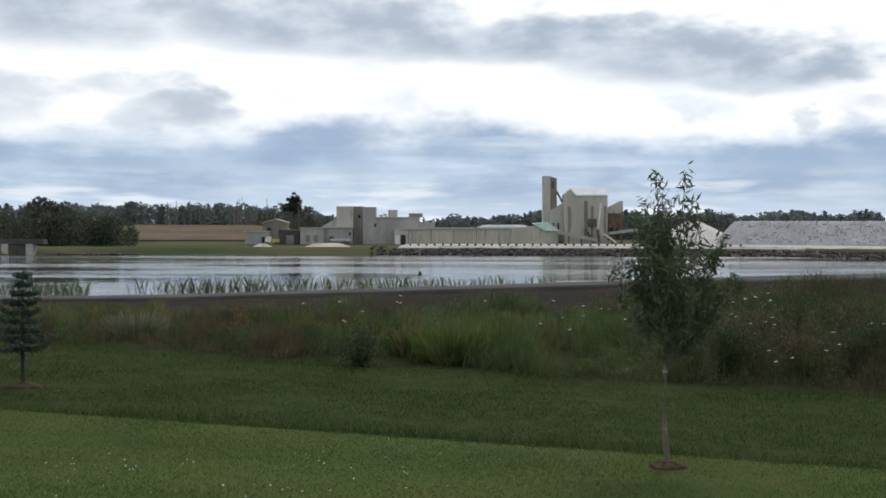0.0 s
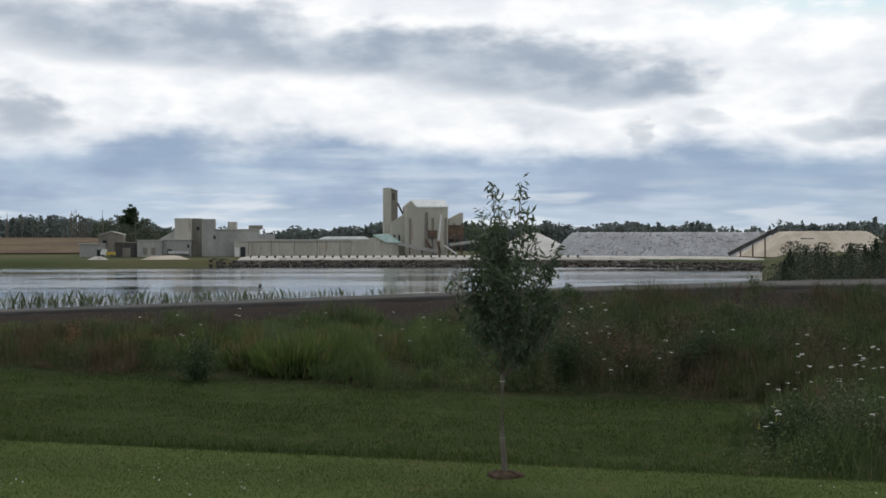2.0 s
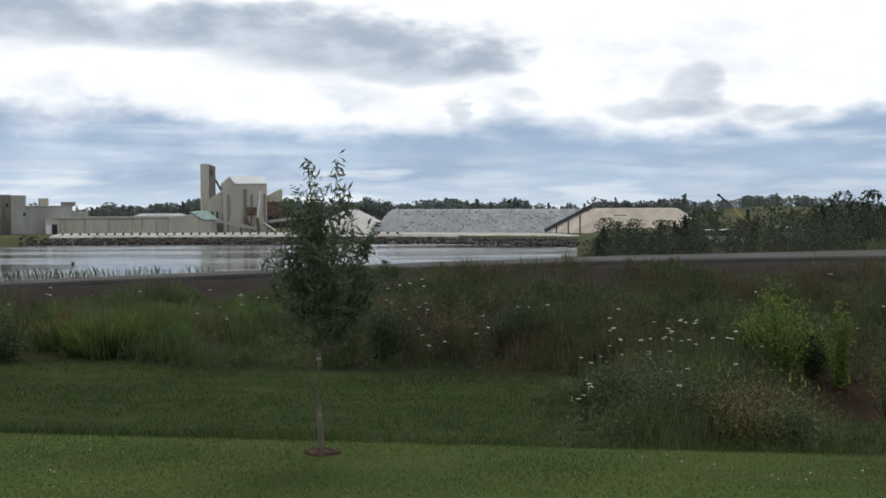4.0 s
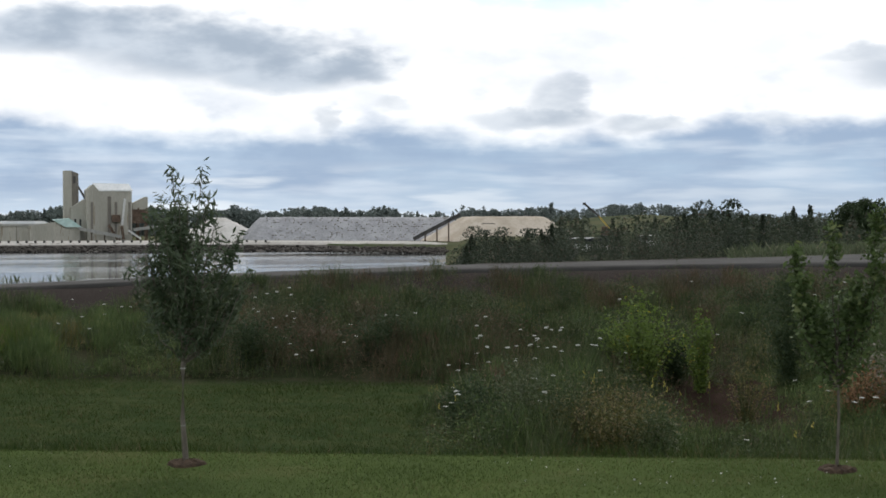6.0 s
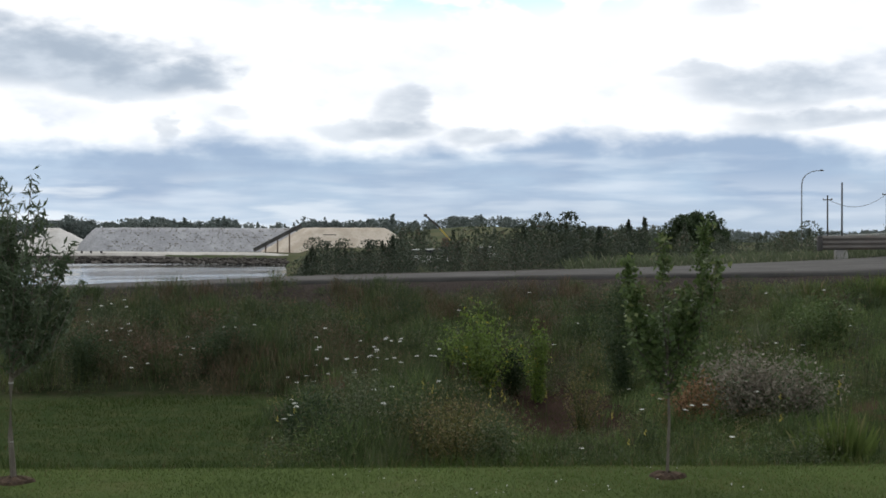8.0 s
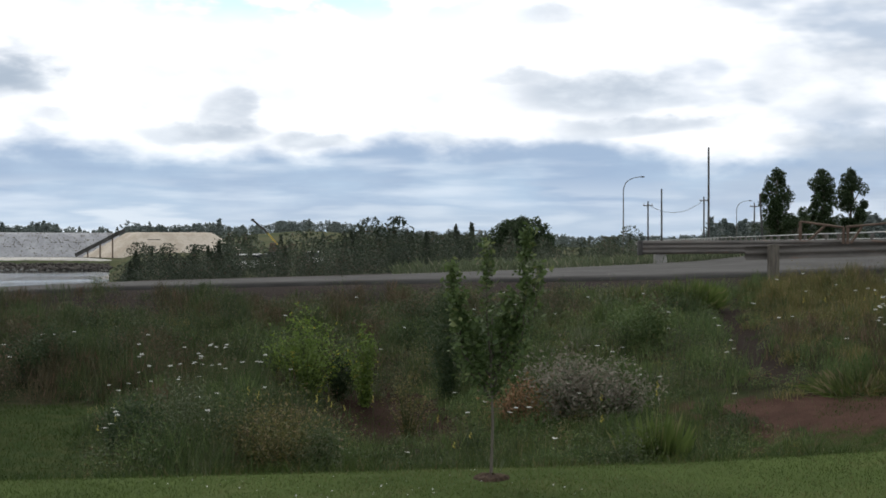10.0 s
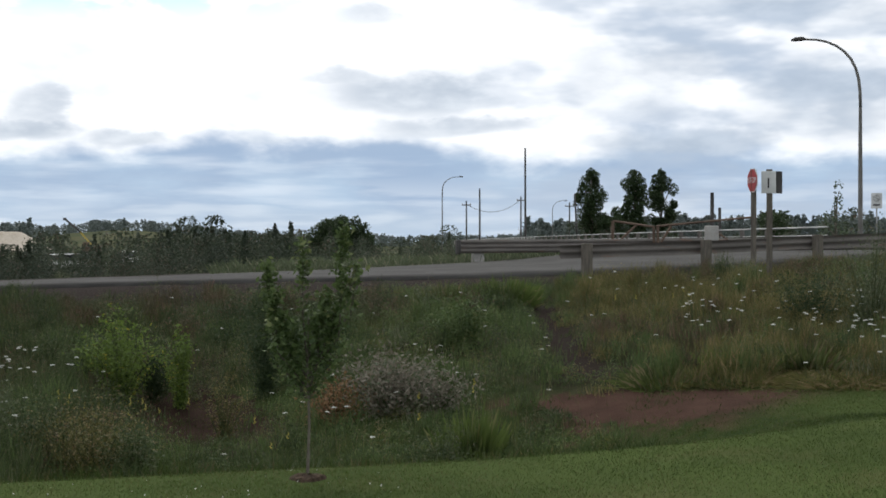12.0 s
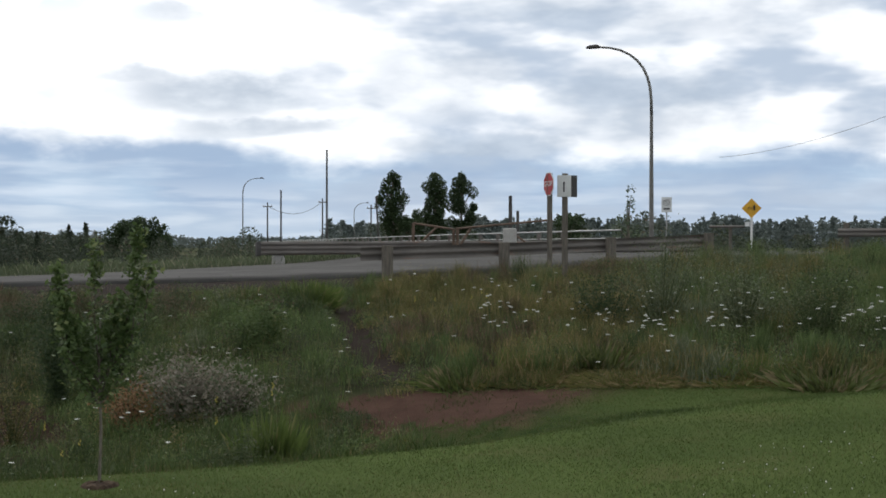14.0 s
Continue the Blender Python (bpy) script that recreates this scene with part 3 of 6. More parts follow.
def build_plant():
    def base(name, x, label, category="building", dy=0.0):
        return empty(name, pose(x, PLANT_Y + dy, PLANT_Z), label, category)

    b = base("pump_house", -54, "small grey concrete block building in the grass")
    wall_block(b, "wall", -3.2, 3.2, 3.6, 0, 5)
    opening(b, "door", 1.6, 2.6, 0, 2.1, 0, GLASS_DARK)

    b = base("dark_shed", -44.5, "low dark tarred shed beside the works", "shed")
    part("wall", prism(bmesh.new(), [(-3.2, 0), (3.2, 0), (3.2, 3.9), (-3.2, 4.2)], 2, 8), STEEL_DARK, b)
    part("roof", prism(bmesh.new(), [(-3.4, 4.2), (3.4, 3.9), (3.4, 4.15), (-3.4, 4.45)], 1.8, 8.2), CLADDING_DARK, b)
    part("door", boxed(-1.0, 1.2, 1.9, 2.05, 0, 2.6), CLADDING_DARK, b)
    b = base("yard_store", -52, "low grey store building behind the pump house", "building", 30)
    part("wall", prism(bmesh.new(), [(-4, 0), (3.5, 0), (3.5, 6.4), (0, 7.4), (-4, 6.2)], 0, 6), CLADDING_DARK, b)
    part("roof", prism(bmesh.new(), [(-4.3, 6.15), (0, 7.4), (3.8, 6.35), (3.8, 6.6), (0, 7.7), (-4.3, 6.4)], -0.3, 6.3), ROOF_GREY, b)
    opening(b, "window", -2.6, -1.4, 3.6, 4.8, 0, GLASS_DARK)
    b = base("truck", -49.6, "small pale yellow truck parked in the grass", "truck", -3)
    part("cab", prism(bmesh.new(), [(-1.3, 0.5), (0.2, 0.5), (0.2, 2.2), (-0.8, 2.2), (-1.3, 1.3)], -1, 1), PAINT_WHITE, b)
    part("bed", boxed(0.25, 2.6, -1, 1, 0.6, 1.5, bevel=0.05), CRANE_YELLOW, b)
    for x in (-0.8, 1.8):
        for y in (-0.9, 0.9):
            part("wheel", beam(bmesh.new(), (x, y - 0.12, 0.4), (x, y + 0.12, 0.4), 0.8, sides=12), STEEL_DARK, b)

    b = base("works_building", -26, "grey stepped concrete works building with a square tower")
    wall_block(b, "wall", -15, -8.2, 4.6, -2, 9)
    for x in (-13.4, -11.2):
        opening(b, "window", x, x + 1.2, 0.6, 2.6, -2, CLADDING_DARK)
    wall_block(b, "wall", -8.2, -0.2, 4.7, 0, 8)
    opening(b, "door", -6.8, -5.6, 0, 2.2, 0, STEEL_DARK)
    opening(b, "window", -1.2, -0.6, 2.6, 3.4, 0, GLASS_DARK)
    part("lean_to", prism(bmesh.new(), [(-9.5, 4.9), (-5, 4.9), (-5, 7.6)], 3, 8), CLADDING_GREY, b)
    part("tower", prism(bmesh.new(), [(-5, 4.9), (-0.2, 4.9), (-0.2, 11), (-5, 11)], 3, 9), CLADDING, b)
    # side face of the tower, its shade given by the darker cladding
    part("tower", prism(bmesh.new(), [(-0.2, 0), (2.7, 0), (2.7, 11), (-0.2, 11)], 4.5, 10), CLADDING_DARK, b)
    opening(b, "window", 1.2, 1.9, 7.6, 8.6, 4.5, GLASS_DARK)
    part("tower", prism(bmesh.new(), [(2.7, 0), (6.4, 0), (6.4, 10.8), (2.7, 10.8)], 3, 10), CLADDING_GREY, b)
    wall_block(b, "wall", 6.4, 19, 7.7, 3, 12)
    opening(b, "window", 6.0, 6.6, 5.0, 6.0, 2.9, GLASS_DARK)
    part("penthouse", boxed(10, 12.6, 5, 9, 7.9, 10), CLADDING, b)
    part("penthouse", boxed(16, 20, 5, 9, 7.9, 9), CLADDING_DARK, b)
    part("annex", boxed(19, 23.5, 3, 9, 0, 6.4), CLADDING_GREY, b)
    part("pipe", beam(bmesh.new(), (-6.5, -0.8, 1.0), (-0.8, -0.8, 1.0), 1.2, sides=10), STEEL, b)
    opening(b, "door", 12.2, 13.5, 0, 2.6, -1.0, PAINT_WHITE)
    opening(b, "door", 13.8, 15.2, 0, 2.7, -1.0, GLASS_DARK)

    b = base("long_shed", 10, "long low beige storage shed with a pale roof")
    part("wall", prism(bmesh.new(), [(-24, 0), (22.5, 0), (22.5, 4.3), (-24, 4.3)], -1, 12), CLADDING, b)
    part("roof", prism(bmesh.new(), [(-22, 4.3), (22.8, 4.3), (16, 4.9), (-16, 4.9)], -1.3, 12), ROOF_GREY, b)
    part("upper_roof", prism(bmesh.new(), [(0, 4.9), (15.5, 4.9), (13.5, 5.7), (2.5, 5.7)], 3, 12), ROOF_WHITE, b)
    for i in range(7):
        part("seam", boxed(-20 + i * 6.5, -19.8 + i * 6.5, -1.06, -1.0, 0, 4.3), CLADDING_DARK, b)
    b = base("gable_shed", 26, "beige gabled shed end with a pale teal roof")
    part("wall", prism(bmesh.new(), [(-6.5, 0), (7, 0), (7, 4.0), (0.5, 5.4), (-6.5, 4.3)], -2, 8), CLADDING, b)
    roof = bmesh.new()
    vs = [roof.verts.new(p) for p in ((-0.2, -2.3, 5.9), (4.2, -2.3, 6.4), (7.6, -2.6, 3.9), (3.2, -2.6, 3.9), (-0.2, 3, 6.1), (4.2, 3, 6.5), (7.6, 3, 3.9), (3.2, 3, 3.9))]
    for f in ((0, 1, 2, 3), (4, 7, 6, 5), (0, 4, 5, 1), (1, 5, 6, 2), (2, 6, 7, 3), (3, 7, 4, 0)):
        roof.faces.new([vs[i] for i in f])
    bmesh.ops.recalc_face_normals(roof, faces=roof.faces)
    part("roof", roof, ROOF_TEAL, b, "pale teal metal roof")

    b = base("headframe_tower", 31.2, "tall narrow pale headframe tower of the works", "tower", 6)
    part("wall", prism(bmesh.new(), [(-1.9, 0), (0.3, 0), (0.3, 20), (-1.9, 20)], 0, 4), CLADDING, b)
    # right face: darker cladding stands for the shade on this side
    part("side_wall", prism(bmesh.new(), [(0.3, 0), (2.2, 0), (2.2, 19.3), (0.3, 19.9)], 0.6, 4), CLADDING_DARK, b)
    opening(b, "louvre", 0.7, 1.4, 16.4, 18.4, 0.6, STEEL_DARK)
    part("brace", beam(bmesh.new(), (2.2, 1.2, 15.5), (5.2, 1.2, 9.8), 0.7, 0.5), STEEL_DARK, b)

    b = base("hoist_house", 34.5, "beige hoist house with a white shed roof", "building", 3)
    part("wall", prism(bmesh.new(), [(-3.4, 0), (3.2, 0), (3.2, 10.3), (1.3, 10.3), (0.4, 12.0), (-3.4, 9.6)], 0, 6), CLADDING, b)
    roof = bmesh.new()
    vs = [roof.verts.new(p) for p in ((0.4, 1.6, 12.35), (2.2, 3.2, 12.3), (3.7, -0.3, 10.4), (1.3, -0.3, 10.4), (0.4, 1.6, 12.05), (2.2, 3.2, 12.0), (3.7, -0.3, 10.1), (1.3, -0.3, 10.1))]
    for f in ((0, 1, 2, 3), (4, 7, 6, 5), (0, 4, 5, 1), (1, 5, 6, 2), (2, 6, 7, 3), (3, 7, 4, 0)):
        roof.faces.new([vs[i] for i in f])
    bmesh.ops.recalc_face_normals(roof, faces=roof.faces)
    part("roof", roof, ROOF_WHITE, b, "white metal roof")
    for x in (-2.6, -1.2, 0.6):
        opening(b, "window", x, x + 0.5, 4.2, 6.2, 0, GLASS_DARK)

    b = base("mill_building", 41.3, "large beige mill building with a white roof and stained cladding")
    part("wall", prism(bmesh.new(), [(-6.2, 0), (6.2, 0), (6.2, 14.1), (-2.9, 14.1), (-4.5, 16.0), (-6.2, 14.4)], 0, 9), CLADDING, b)
    roof = bmesh.new()
    vs = [roof.verts.new(p) for p in ((-4.5, 1.6, 16.05), (5.6, 1.6, 15.9), (6.4, -0.3, 14.05), (-2.9, -0.3, 14.05))]
    top = [roof.verts.new(v.co + Vector((0, 0.05, 0.35))) for v in vs]
    roof.faces.new(vs), roof.faces.new(top[::-1])
    for i in range(4):
        roof.faces.new((vs[i], top[i], top[(i + 1) % 4], vs[(i + 1) % 4]))
    bmesh.ops.recalc_face_normals(roof, faces=roof.faces)
    part("roof", roof, ROOF_WHITE, b, "white metal roof")
    part("downpipe", boxed(-0.5, 0.4, -0.4, 0, 1.5, 12.6), CLADDING_DARK, b)
    part("duct", beam(bmesh.new(), (4.2, -0.8, 12), (3.4, -0.8, 4.6), 0.6), PAINT_WHITE, b)
    part("hopper", boxed(0.6, 2.9, -0.9, 0, 5.4, 7.4), RUSTY, b)
    for x in (-5.2, 1.4, 5.2):
        part("stain_panel", boxed(x, x + 0.7, -0.05, 0, 2, 11), CLADDING_DARK, b)
    part("chute", beam(bmesh.new(), (-0.4, -1.5, 4.6), (2.0, -2, 0.4), 0.7), RUSTY, b)
    part("chute", beam(bmesh.new(), (3.2, -1.5, 4.2), (3.6, -2, 0.4), 0.6), RUSTY, b)
    part("chute", beam(bmesh.new(), (5.0, -2, 3.0), (8.4, -2.5, 0.6), 1.0, 0.5), PAINT_WHITE, b)

    b = base("screen_tower", 50, "rusty screening tower with a pale cabin on top", "tower", 4)
    for x in (-2.3, -0.2, 2.2):
        for y in (0, 4):
            part("leg", beam(bmesh.new(), (x, y, 0), (x, y, 9.5), 0.4), RUSTY, b)
    part("deck", boxed(-2.6, 2.6, -0.3, 4.3, 5.0, 9.0), RUSTY, b)
    part("cabin", prism(bmesh.new(), [(-1.8, 9.0), (2.5, 9.0), (2.5, 12.6), (1.6, 12.6), (-1.8, 10.8)], 0, 4), CLADDING, b)
    part("brace", beam(bmesh.new(), (-2.3, -0.2, 0.3), (2.2, -0.2, 5), 0.25), RUSTY, b)

    def conveyor(label, a, z, w, mat, legs):
        c = empty("conveyor", pose(a[0], PLANT_Y + a[1], PLANT_Z), label, "conveyor")
        dx, dy, dz = z[0] - a[0], z[1] - a[1], z[2] - a[2]
        part("gallery", beam(bmesh.new(), (0, 0, a[2]), (dx, dy, z[2]), w, w * 0.8), mat, c)
        for k in legs:
            part("leg", beam(bmesh.new(), (dx * k, dy * k, 0), (dx * k, dy * k, a[2] + dz * k), 0.3), RUSTY, c)
        return c

    conveyor("grey covered conveyor gallery on low legs", (32.5, -4, 3.6), (44, -6, 1.2), 1.1, CLADDING_GREY, (0.3, 0.6, 0.95))
    conveyor("grey covered conveyor rising from the mill", (47.5, -3, 3.2), (64, 0, 5.2), 1.0, CLADDING_GREY, (0.2, 0.5, 0.8))
    conveyor("dark stacking conveyor leaning on the pile", (112.5, -58, 0.6), (124.0, -62, 7.0), 1.2, STEEL_DARK, (0.25, 0.5, 0.75))

    def heap(name, label, category, cx, cy, half, ridge, depth, h, mat, seed, parts=40, panels=1, piece="slope"):
        """A long heap with a level ridge, steep sides and an uneven skin."""
        u, v = np.meshgrid(np.linspace(-1, 1, parts * 2 + 1), np.linspace(-1, 1, 25), indexing="ij")
        side = np.clip((1 - np.abs(u)) / max(1 - ridge / half, 1e-3), 0, 1)
        hz = h * np.minimum(side, np.clip((1 - np.abs(v)) / 0.7, 0, 1))
        x, y = u * half, v * depth
        hz = hz + 0.10 * ripple(x, y, 1.1, seed) * (hz > 0.3)
        g = empty(name, pose(cx, cy, PLANT_Z - 0.05), label, category)
        for c in range(panels):
            lo, hi = c * parts * 2 // panels, (c + 1) * parts * 2 // panels
            verts = np.stack([x[lo:hi + 1], y[lo:hi + 1], hz[lo:hi + 1] + 0.02 * (c % 2)], -1).reshape(-1, 3)
            i, j = np.meshgrid(np.arange(hi - lo), np.arange(24), indexing="ij")
            k = (i * 25 + j).ravel()
            sheet(piece, verts, np.stack([k, k + 25, k + 26, k + 1], 1), mat, g)
        return g

    heap("covered_stockpile", "long grey tarpaulin-covered stockpile with dark tyres on it", "stockpile", 108, 380, 32, 27.5, 13, 6.6, PILE_TARP, 1, 40, 10, "cover_panel")
    heap("salt_mound", "white heap of crushed salt beside the works", "stockpile", 72, 398, 13, 1.5, 12, 6.6, SALT, 2, 16)
    heap("gravel_mound", "tan flat-topped heap of aggregate", "stockpile", 141.5, 352, 19.5, 10.5, 14, 6.6, GRAVEL_TAN, 3, 24)
    # tyres that hold the cover down
    tyre = bmesh.new()
    bmesh.ops.create_cone(tyre, cap_ends=True, segments=8, radius1=0.17, radius2=0.14, depth=0.16)
    first = tagged(part("tyre", tyre, CLADDING_DARK), "black tyre weighing down the grey cover", "tyre", "tyres on the cover")
    rng = random.Random(5)
    spots = [(108 + rng.uniform(-27, 27), k) for k in np.repeat(np.linspace(0.06, 0.94, 11), 24)]
    for i, (x, k) in enumerate(spots):
        m = pose(x, 380 - 13 + 9.1 * k, PLANT_Z + 6.6 * k + 0.12, 36, 0, 0)
        if i == 0:
            first.matrix_world = m
        else:
            copy_thing(first, m)
    # loading floor and quay wall along the far shore
    line = [(-11, 338), (10, 338.5), (32, 337), (52, 332), (69, 325), (80, 310), (91, 290), (100, 280)]
    floor = bmesh.new()
    rows = [[floor.verts.new((x + 2.0 * k, y + 1.0 * k + back, z)) for x, y in line] for k, back, z in ((0, 0, EYE - 4.6), (0, 0.3, EYE - 3.9), (0.2, 1.5, EYE - 3.4), (1, 24, EYE - 3.15))]
    for lo, hi in zip(rows, rows[1:]):
        for i in range(len(line) - 1):
            floor.faces.new((lo[i], lo[i + 1], hi[i + 1], hi[i]))
    tagged(part("quay", floor, QUAY_DUST), "pale salt-dusted loading floor along the shore", "quay", kind="structure")
    slope = bmesh.new()
    rows = [[slope.verts.new((x - 0.25 * k, y - k, EYE + z)) for x, y in line] for k, z in ((-0.2, -3.95), (4, -4.55), (14, -5.6))]
    for lo, hi in zip(rows, rows[1:]):
        for i in range(len(line) - 1):
            slope.faces.new((hi[i], hi[i + 1], lo[i + 1], lo[i]))
    tagged(part("revetment", slope, SHORE_ROCK), "dark stone slope below the loading floor", "revetment", kind="structure")
    tie = tagged(part("mooring_block", boxed(-0.22, 0.22, -0.22, 0.22, 0, 0.55, bevel=0.06), STEEL_DARK), "short dark mooring block on the quay edge", "bollard", "mooring blocks on the quay")
    for i in range(40):
        bx = -8 + i * 2.0
        m = pose(bx, float(np.interp(bx, [p[0] for p in line], [p[1] for p in line])) + 2.0, EYE - 3.4, 0, 0, i * 17)
        if i == 0:
            tie.matrix_world = m
        else:
            copy_thing(tie, m)
    heap("landing_ramp", "low pale ramp of spilled stone at the water", "ramp", -28, 336, 5.5, 3.0, 3.0, 0.9, GRAVEL_TAN, 5, 10)
    heap("rubble_mound", "small pale mound of rubble near the water", "rubble", -44, 338, 2.2, 0.8, 1.8, 0.8, QUAY_DUST, 6, 8)
    # gantry frame in front of the gravel
    g = empty("gantry_frame", pose(133, 345, PLANT_Z), "dark open steel gantry frame before the gravel heap", "gantry")
    for x in (0, 1.5, 3.0):
        part("leg", beam(bmesh.new(), (x, 0, 0), (x, 0, 4.6), 0.22), STEEL_DARK, g)
    part("crossbeam", beam(bmesh.new(), (-0.3, 0, 4.5), (3.3, 0, 4.5), 0.4), STEEL_DARK, g)


build_plant()


def build_shore_rocks():
    """Boulders of the far bank: one joined layer."""
    rng = np.random.default_rng(4)
    unit = bmesh.new()
    bmesh.ops.create_icosphere(unit, subdivisions=1, radius=1)
    base = np.array([v.co[:] for v in unit.verts])
    tri = np.array([[v.index for v in f.verts] for f in unit.faces])
    unit.free()
    verts, faces, off = [], [], 0
    for _ in range(1700):
        az = math.radians(rng.choice((rng.uniform(-16, -12.4), rng.uniform(-3, 19.6), rng.uniform(-3, 19.6), rng.uniform(-3, 19.6))))
        edge = np.interp(math.degrees(az), [-60, 0, 12, 17, 21], [325, 325, 318, 285, 275])
        r = edge + rng.uniform(0, 11 if az > -0.1 else 5)
        x, y = r * math.sin(az), r * math.cos(az)
        size = rng.uniform(0.15, 0.5) * np.array([1.3, 1, 0.7])
        p = base * (1 + 0.25 * rng.standard_normal((len(base), 1))) * size
        ramp = EYE + RIVER + 0.1 * (r - edge) if az > -0.038 else -99
        verts.append(p + [x, y, max(float(land(x, y)), RIVER + EYE, ramp) + 0.1])
        faces.append(tri + off)
        off += len(base)
    tagged(sheet("shore_rocks", np.concatenate(verts), np.concatenate(faces), SHORE_ROCK), "dark rip-rap boulders along the far bank", "rocks", kind="stuff")


build_shore_rocks()

# ---------------------------------------------------------------- woods and trees


def leaves_at(rng, at, size, slender=1.0, droop=0.0, plain=False):
    """Small folded leaves at the given places, or plain three-cornered ones. Returns vertices and triangles."""
    count = len(at)
    a = rng.standard_normal((count, 3))
    a[:, 2] = a[:, 2] * 0.7 + droop
    a /= np.linalg.norm(a, axis=1, keepdims=True)
    b = np.cross(a, rng.standard_normal((count, 3)))
    b /= np.linalg.norm(b, axis=1, keepdims=True) + 1e-9
    c = np.cross(a, b)
    k = size * rng.uniform(0.6, 1.35, (count, 1))
    tip, tail = at + a * k, at - a * k * 0.9
    left, right = at + b * k * 0.5 * slender + c * k * 0.12, at - b * k * 0.5 * slender + c * k * 0.12
    if plain:
        verts = np.stack([tail + (right - at) * 0.8, tip, tail + (left - at) * 1.2], 1).reshape(-1, 3)
        return verts, np.arange(count)[:, None] * 3 + [0, 1, 2]
    verts = np.stack([tail, right, tip, left], 1).reshape(-1, 3)
    i = np.arange(count)[:, None] * 4
    return verts, np.concatenate([i + [0, 1, 2], i + [0, 2, 3]], 0)


def in_clumps(rng, centres, radii, count, hollow=0.35):
    """Places in the outer part of soft clumps."""
    centres, radii = np.asarray(centres, float), np.asarray(radii, float).reshape(len(centres), -1)
    weight = radii.max(1) ** 2
    pick = rng.choice(len(centres), count, p=weight / weight.sum())
    way = rng.standard_normal((count, 3))
    way /= np.linalg.norm(way, axis=1, keepdims=True)
    return centres[pick] + way * radii[pick] * rng.uniform(hollow, 1.0, (count, 1)) ** 0.6


def woods(name, rows, label, mat, category="woods", seed=1):
    """Many far trees as one layer: rows of (bearing from, to, nearest, furthest, trees, height, share of spires, leaf size, leaves)."""
    rng = np.random.default_rng(seed)
    verts, faces, off = [], [], 0
    for a0, a1, r0, r1, count, tall, spires, size, n in rows:
        for _ in range(count):
            deg, r = rng.uniform(a0, a1), rng.uniform(r0, r1)
            az = math.radians(deg)
            x, y = r * math.sin(az), r * math.cos(az)
            h = tall * rng.uniform(0.78 if r > 300 else 0.5, 1.0 if r > 300 else 1.1) * (1.14 if rng.uniform() < 0.08 else 1) * (1 + 0.07 * math.sin(deg * 1.9) + 0.05 * math.sin(deg * 5.3))
            t = rng.uniform(0.0, 1, n) ** 0.9
            ang = rng.uniform(0, math.tau, n)
            if rng.uniform() < spires:
                wide = 0.26 * h * (1.03 - t)
            else:
                wide = 0.42 * h * np.sqrt(np.clip(1 - ((t - 0.45) / 0.57) ** 2, 0, 1))
            rad = wide * rng.uniform(0.4, 1.0, n)
            at = np.stack([x + rad * np.cos(ang), y + rad * np.sin(ang), float(land(x, y)) + h * t], 1)
            v, f = leaves_at(rng, at, size * h, 1.3, 0.0, True)
            verts.append(v), faces.append(f + off)
            off += len(v)
    return tagged(sheet(name, np.concatenate(verts), np.concatenate(faces), mat), label, category, kind="stuff")


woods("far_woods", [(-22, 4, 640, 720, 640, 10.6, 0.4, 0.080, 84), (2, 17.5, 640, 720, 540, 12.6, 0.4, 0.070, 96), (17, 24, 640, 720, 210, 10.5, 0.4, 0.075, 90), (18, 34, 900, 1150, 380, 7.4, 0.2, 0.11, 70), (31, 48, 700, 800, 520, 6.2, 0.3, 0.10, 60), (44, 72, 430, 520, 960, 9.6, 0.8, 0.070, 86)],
      "dark mixed woods along the skyline", WOODS_HAZED)
woods("riverside_thicket", [(-21, -13.4, 372, 420, 110, 8.6, 0.1, 0.045, 380), (-13.6, -12.6, 372, 400, 12, 5.0, 0.1, 0.06, 200), (-7.6, -4.6, 560, 610, 30, 8.0, 0.3, 0.06, 160), (-16.2, -15.4, 395, 415, 5, 12.4, 0.0, 0.05, 320), (-18.4, -17.2, 395, 415, 4, 11.0, 0.3, 0.05, 320)],
      "dense green thicket beside the far river bank", SCRUB, "thicket", 2)
woods("near_scrub", [(19.8, 24.6, 78, 94, 62, 2.25, 0.3, 0.026, 700), (20.8, 26, 56, 68, 46, 1.2, 0.25, 0.034, 380), (26, 31.5, 54, 68, 60, 1.15, 0.25, 0.034, 380), (28, 34.5, 110, 150, 46, 3.3, 0.25, 0.030, 560), (29.0, 32.6, 140, 160, 18, 3.9, 0.25, 0.034, 620), (19.3, 20.6, 66, 76, 14, 1.6, 0.2, 0.04, 320)],
      "dark young trees and scrub beyond the road", SCRUB_DARK, "scrub", 5)
woods("flats_scrub", [(24, 29, 84, 120, 60, 1.9, 0.4, 0.030, 420), (24, 36, 150, 230, 100, 3.6, 0.4, 0.05, 200), (33, 41, 150, 200, 60, 2.6, 0.2, 0.05, 220), (34, 41, 62, 80, 40, 0.9, 0.0, 0.05, 200), (39.4, 40.9, 72, 82, 12, 1.7, 0.0, 0.035, 420)],
      "mixed scrub and young trees on the river flats", SCRUB, "scrub", 3)
woods("roadside_scrub", [(46, 62, 95, 140, 60, 1.7, 0.1, 0.07, 160), (58, 68, 60, 90, 40, 0.9, 0.0, 0.08, 120), (44, 50, 180, 240, 30, 3.0, 0.1, 0.07, 160), (45.9, 50.3, 206, 226, 22, 5.2, 0.2, 0.05, 260), (56, 57.5, 66, 72, 6, 1.8, 0.3, 0.06, 100), (53.6, 55, 120, 130, 6, 3.6, 0.3, 0.06, 220)],
      "low scrub along the highway edge", SCRUB, "scrub", 4)


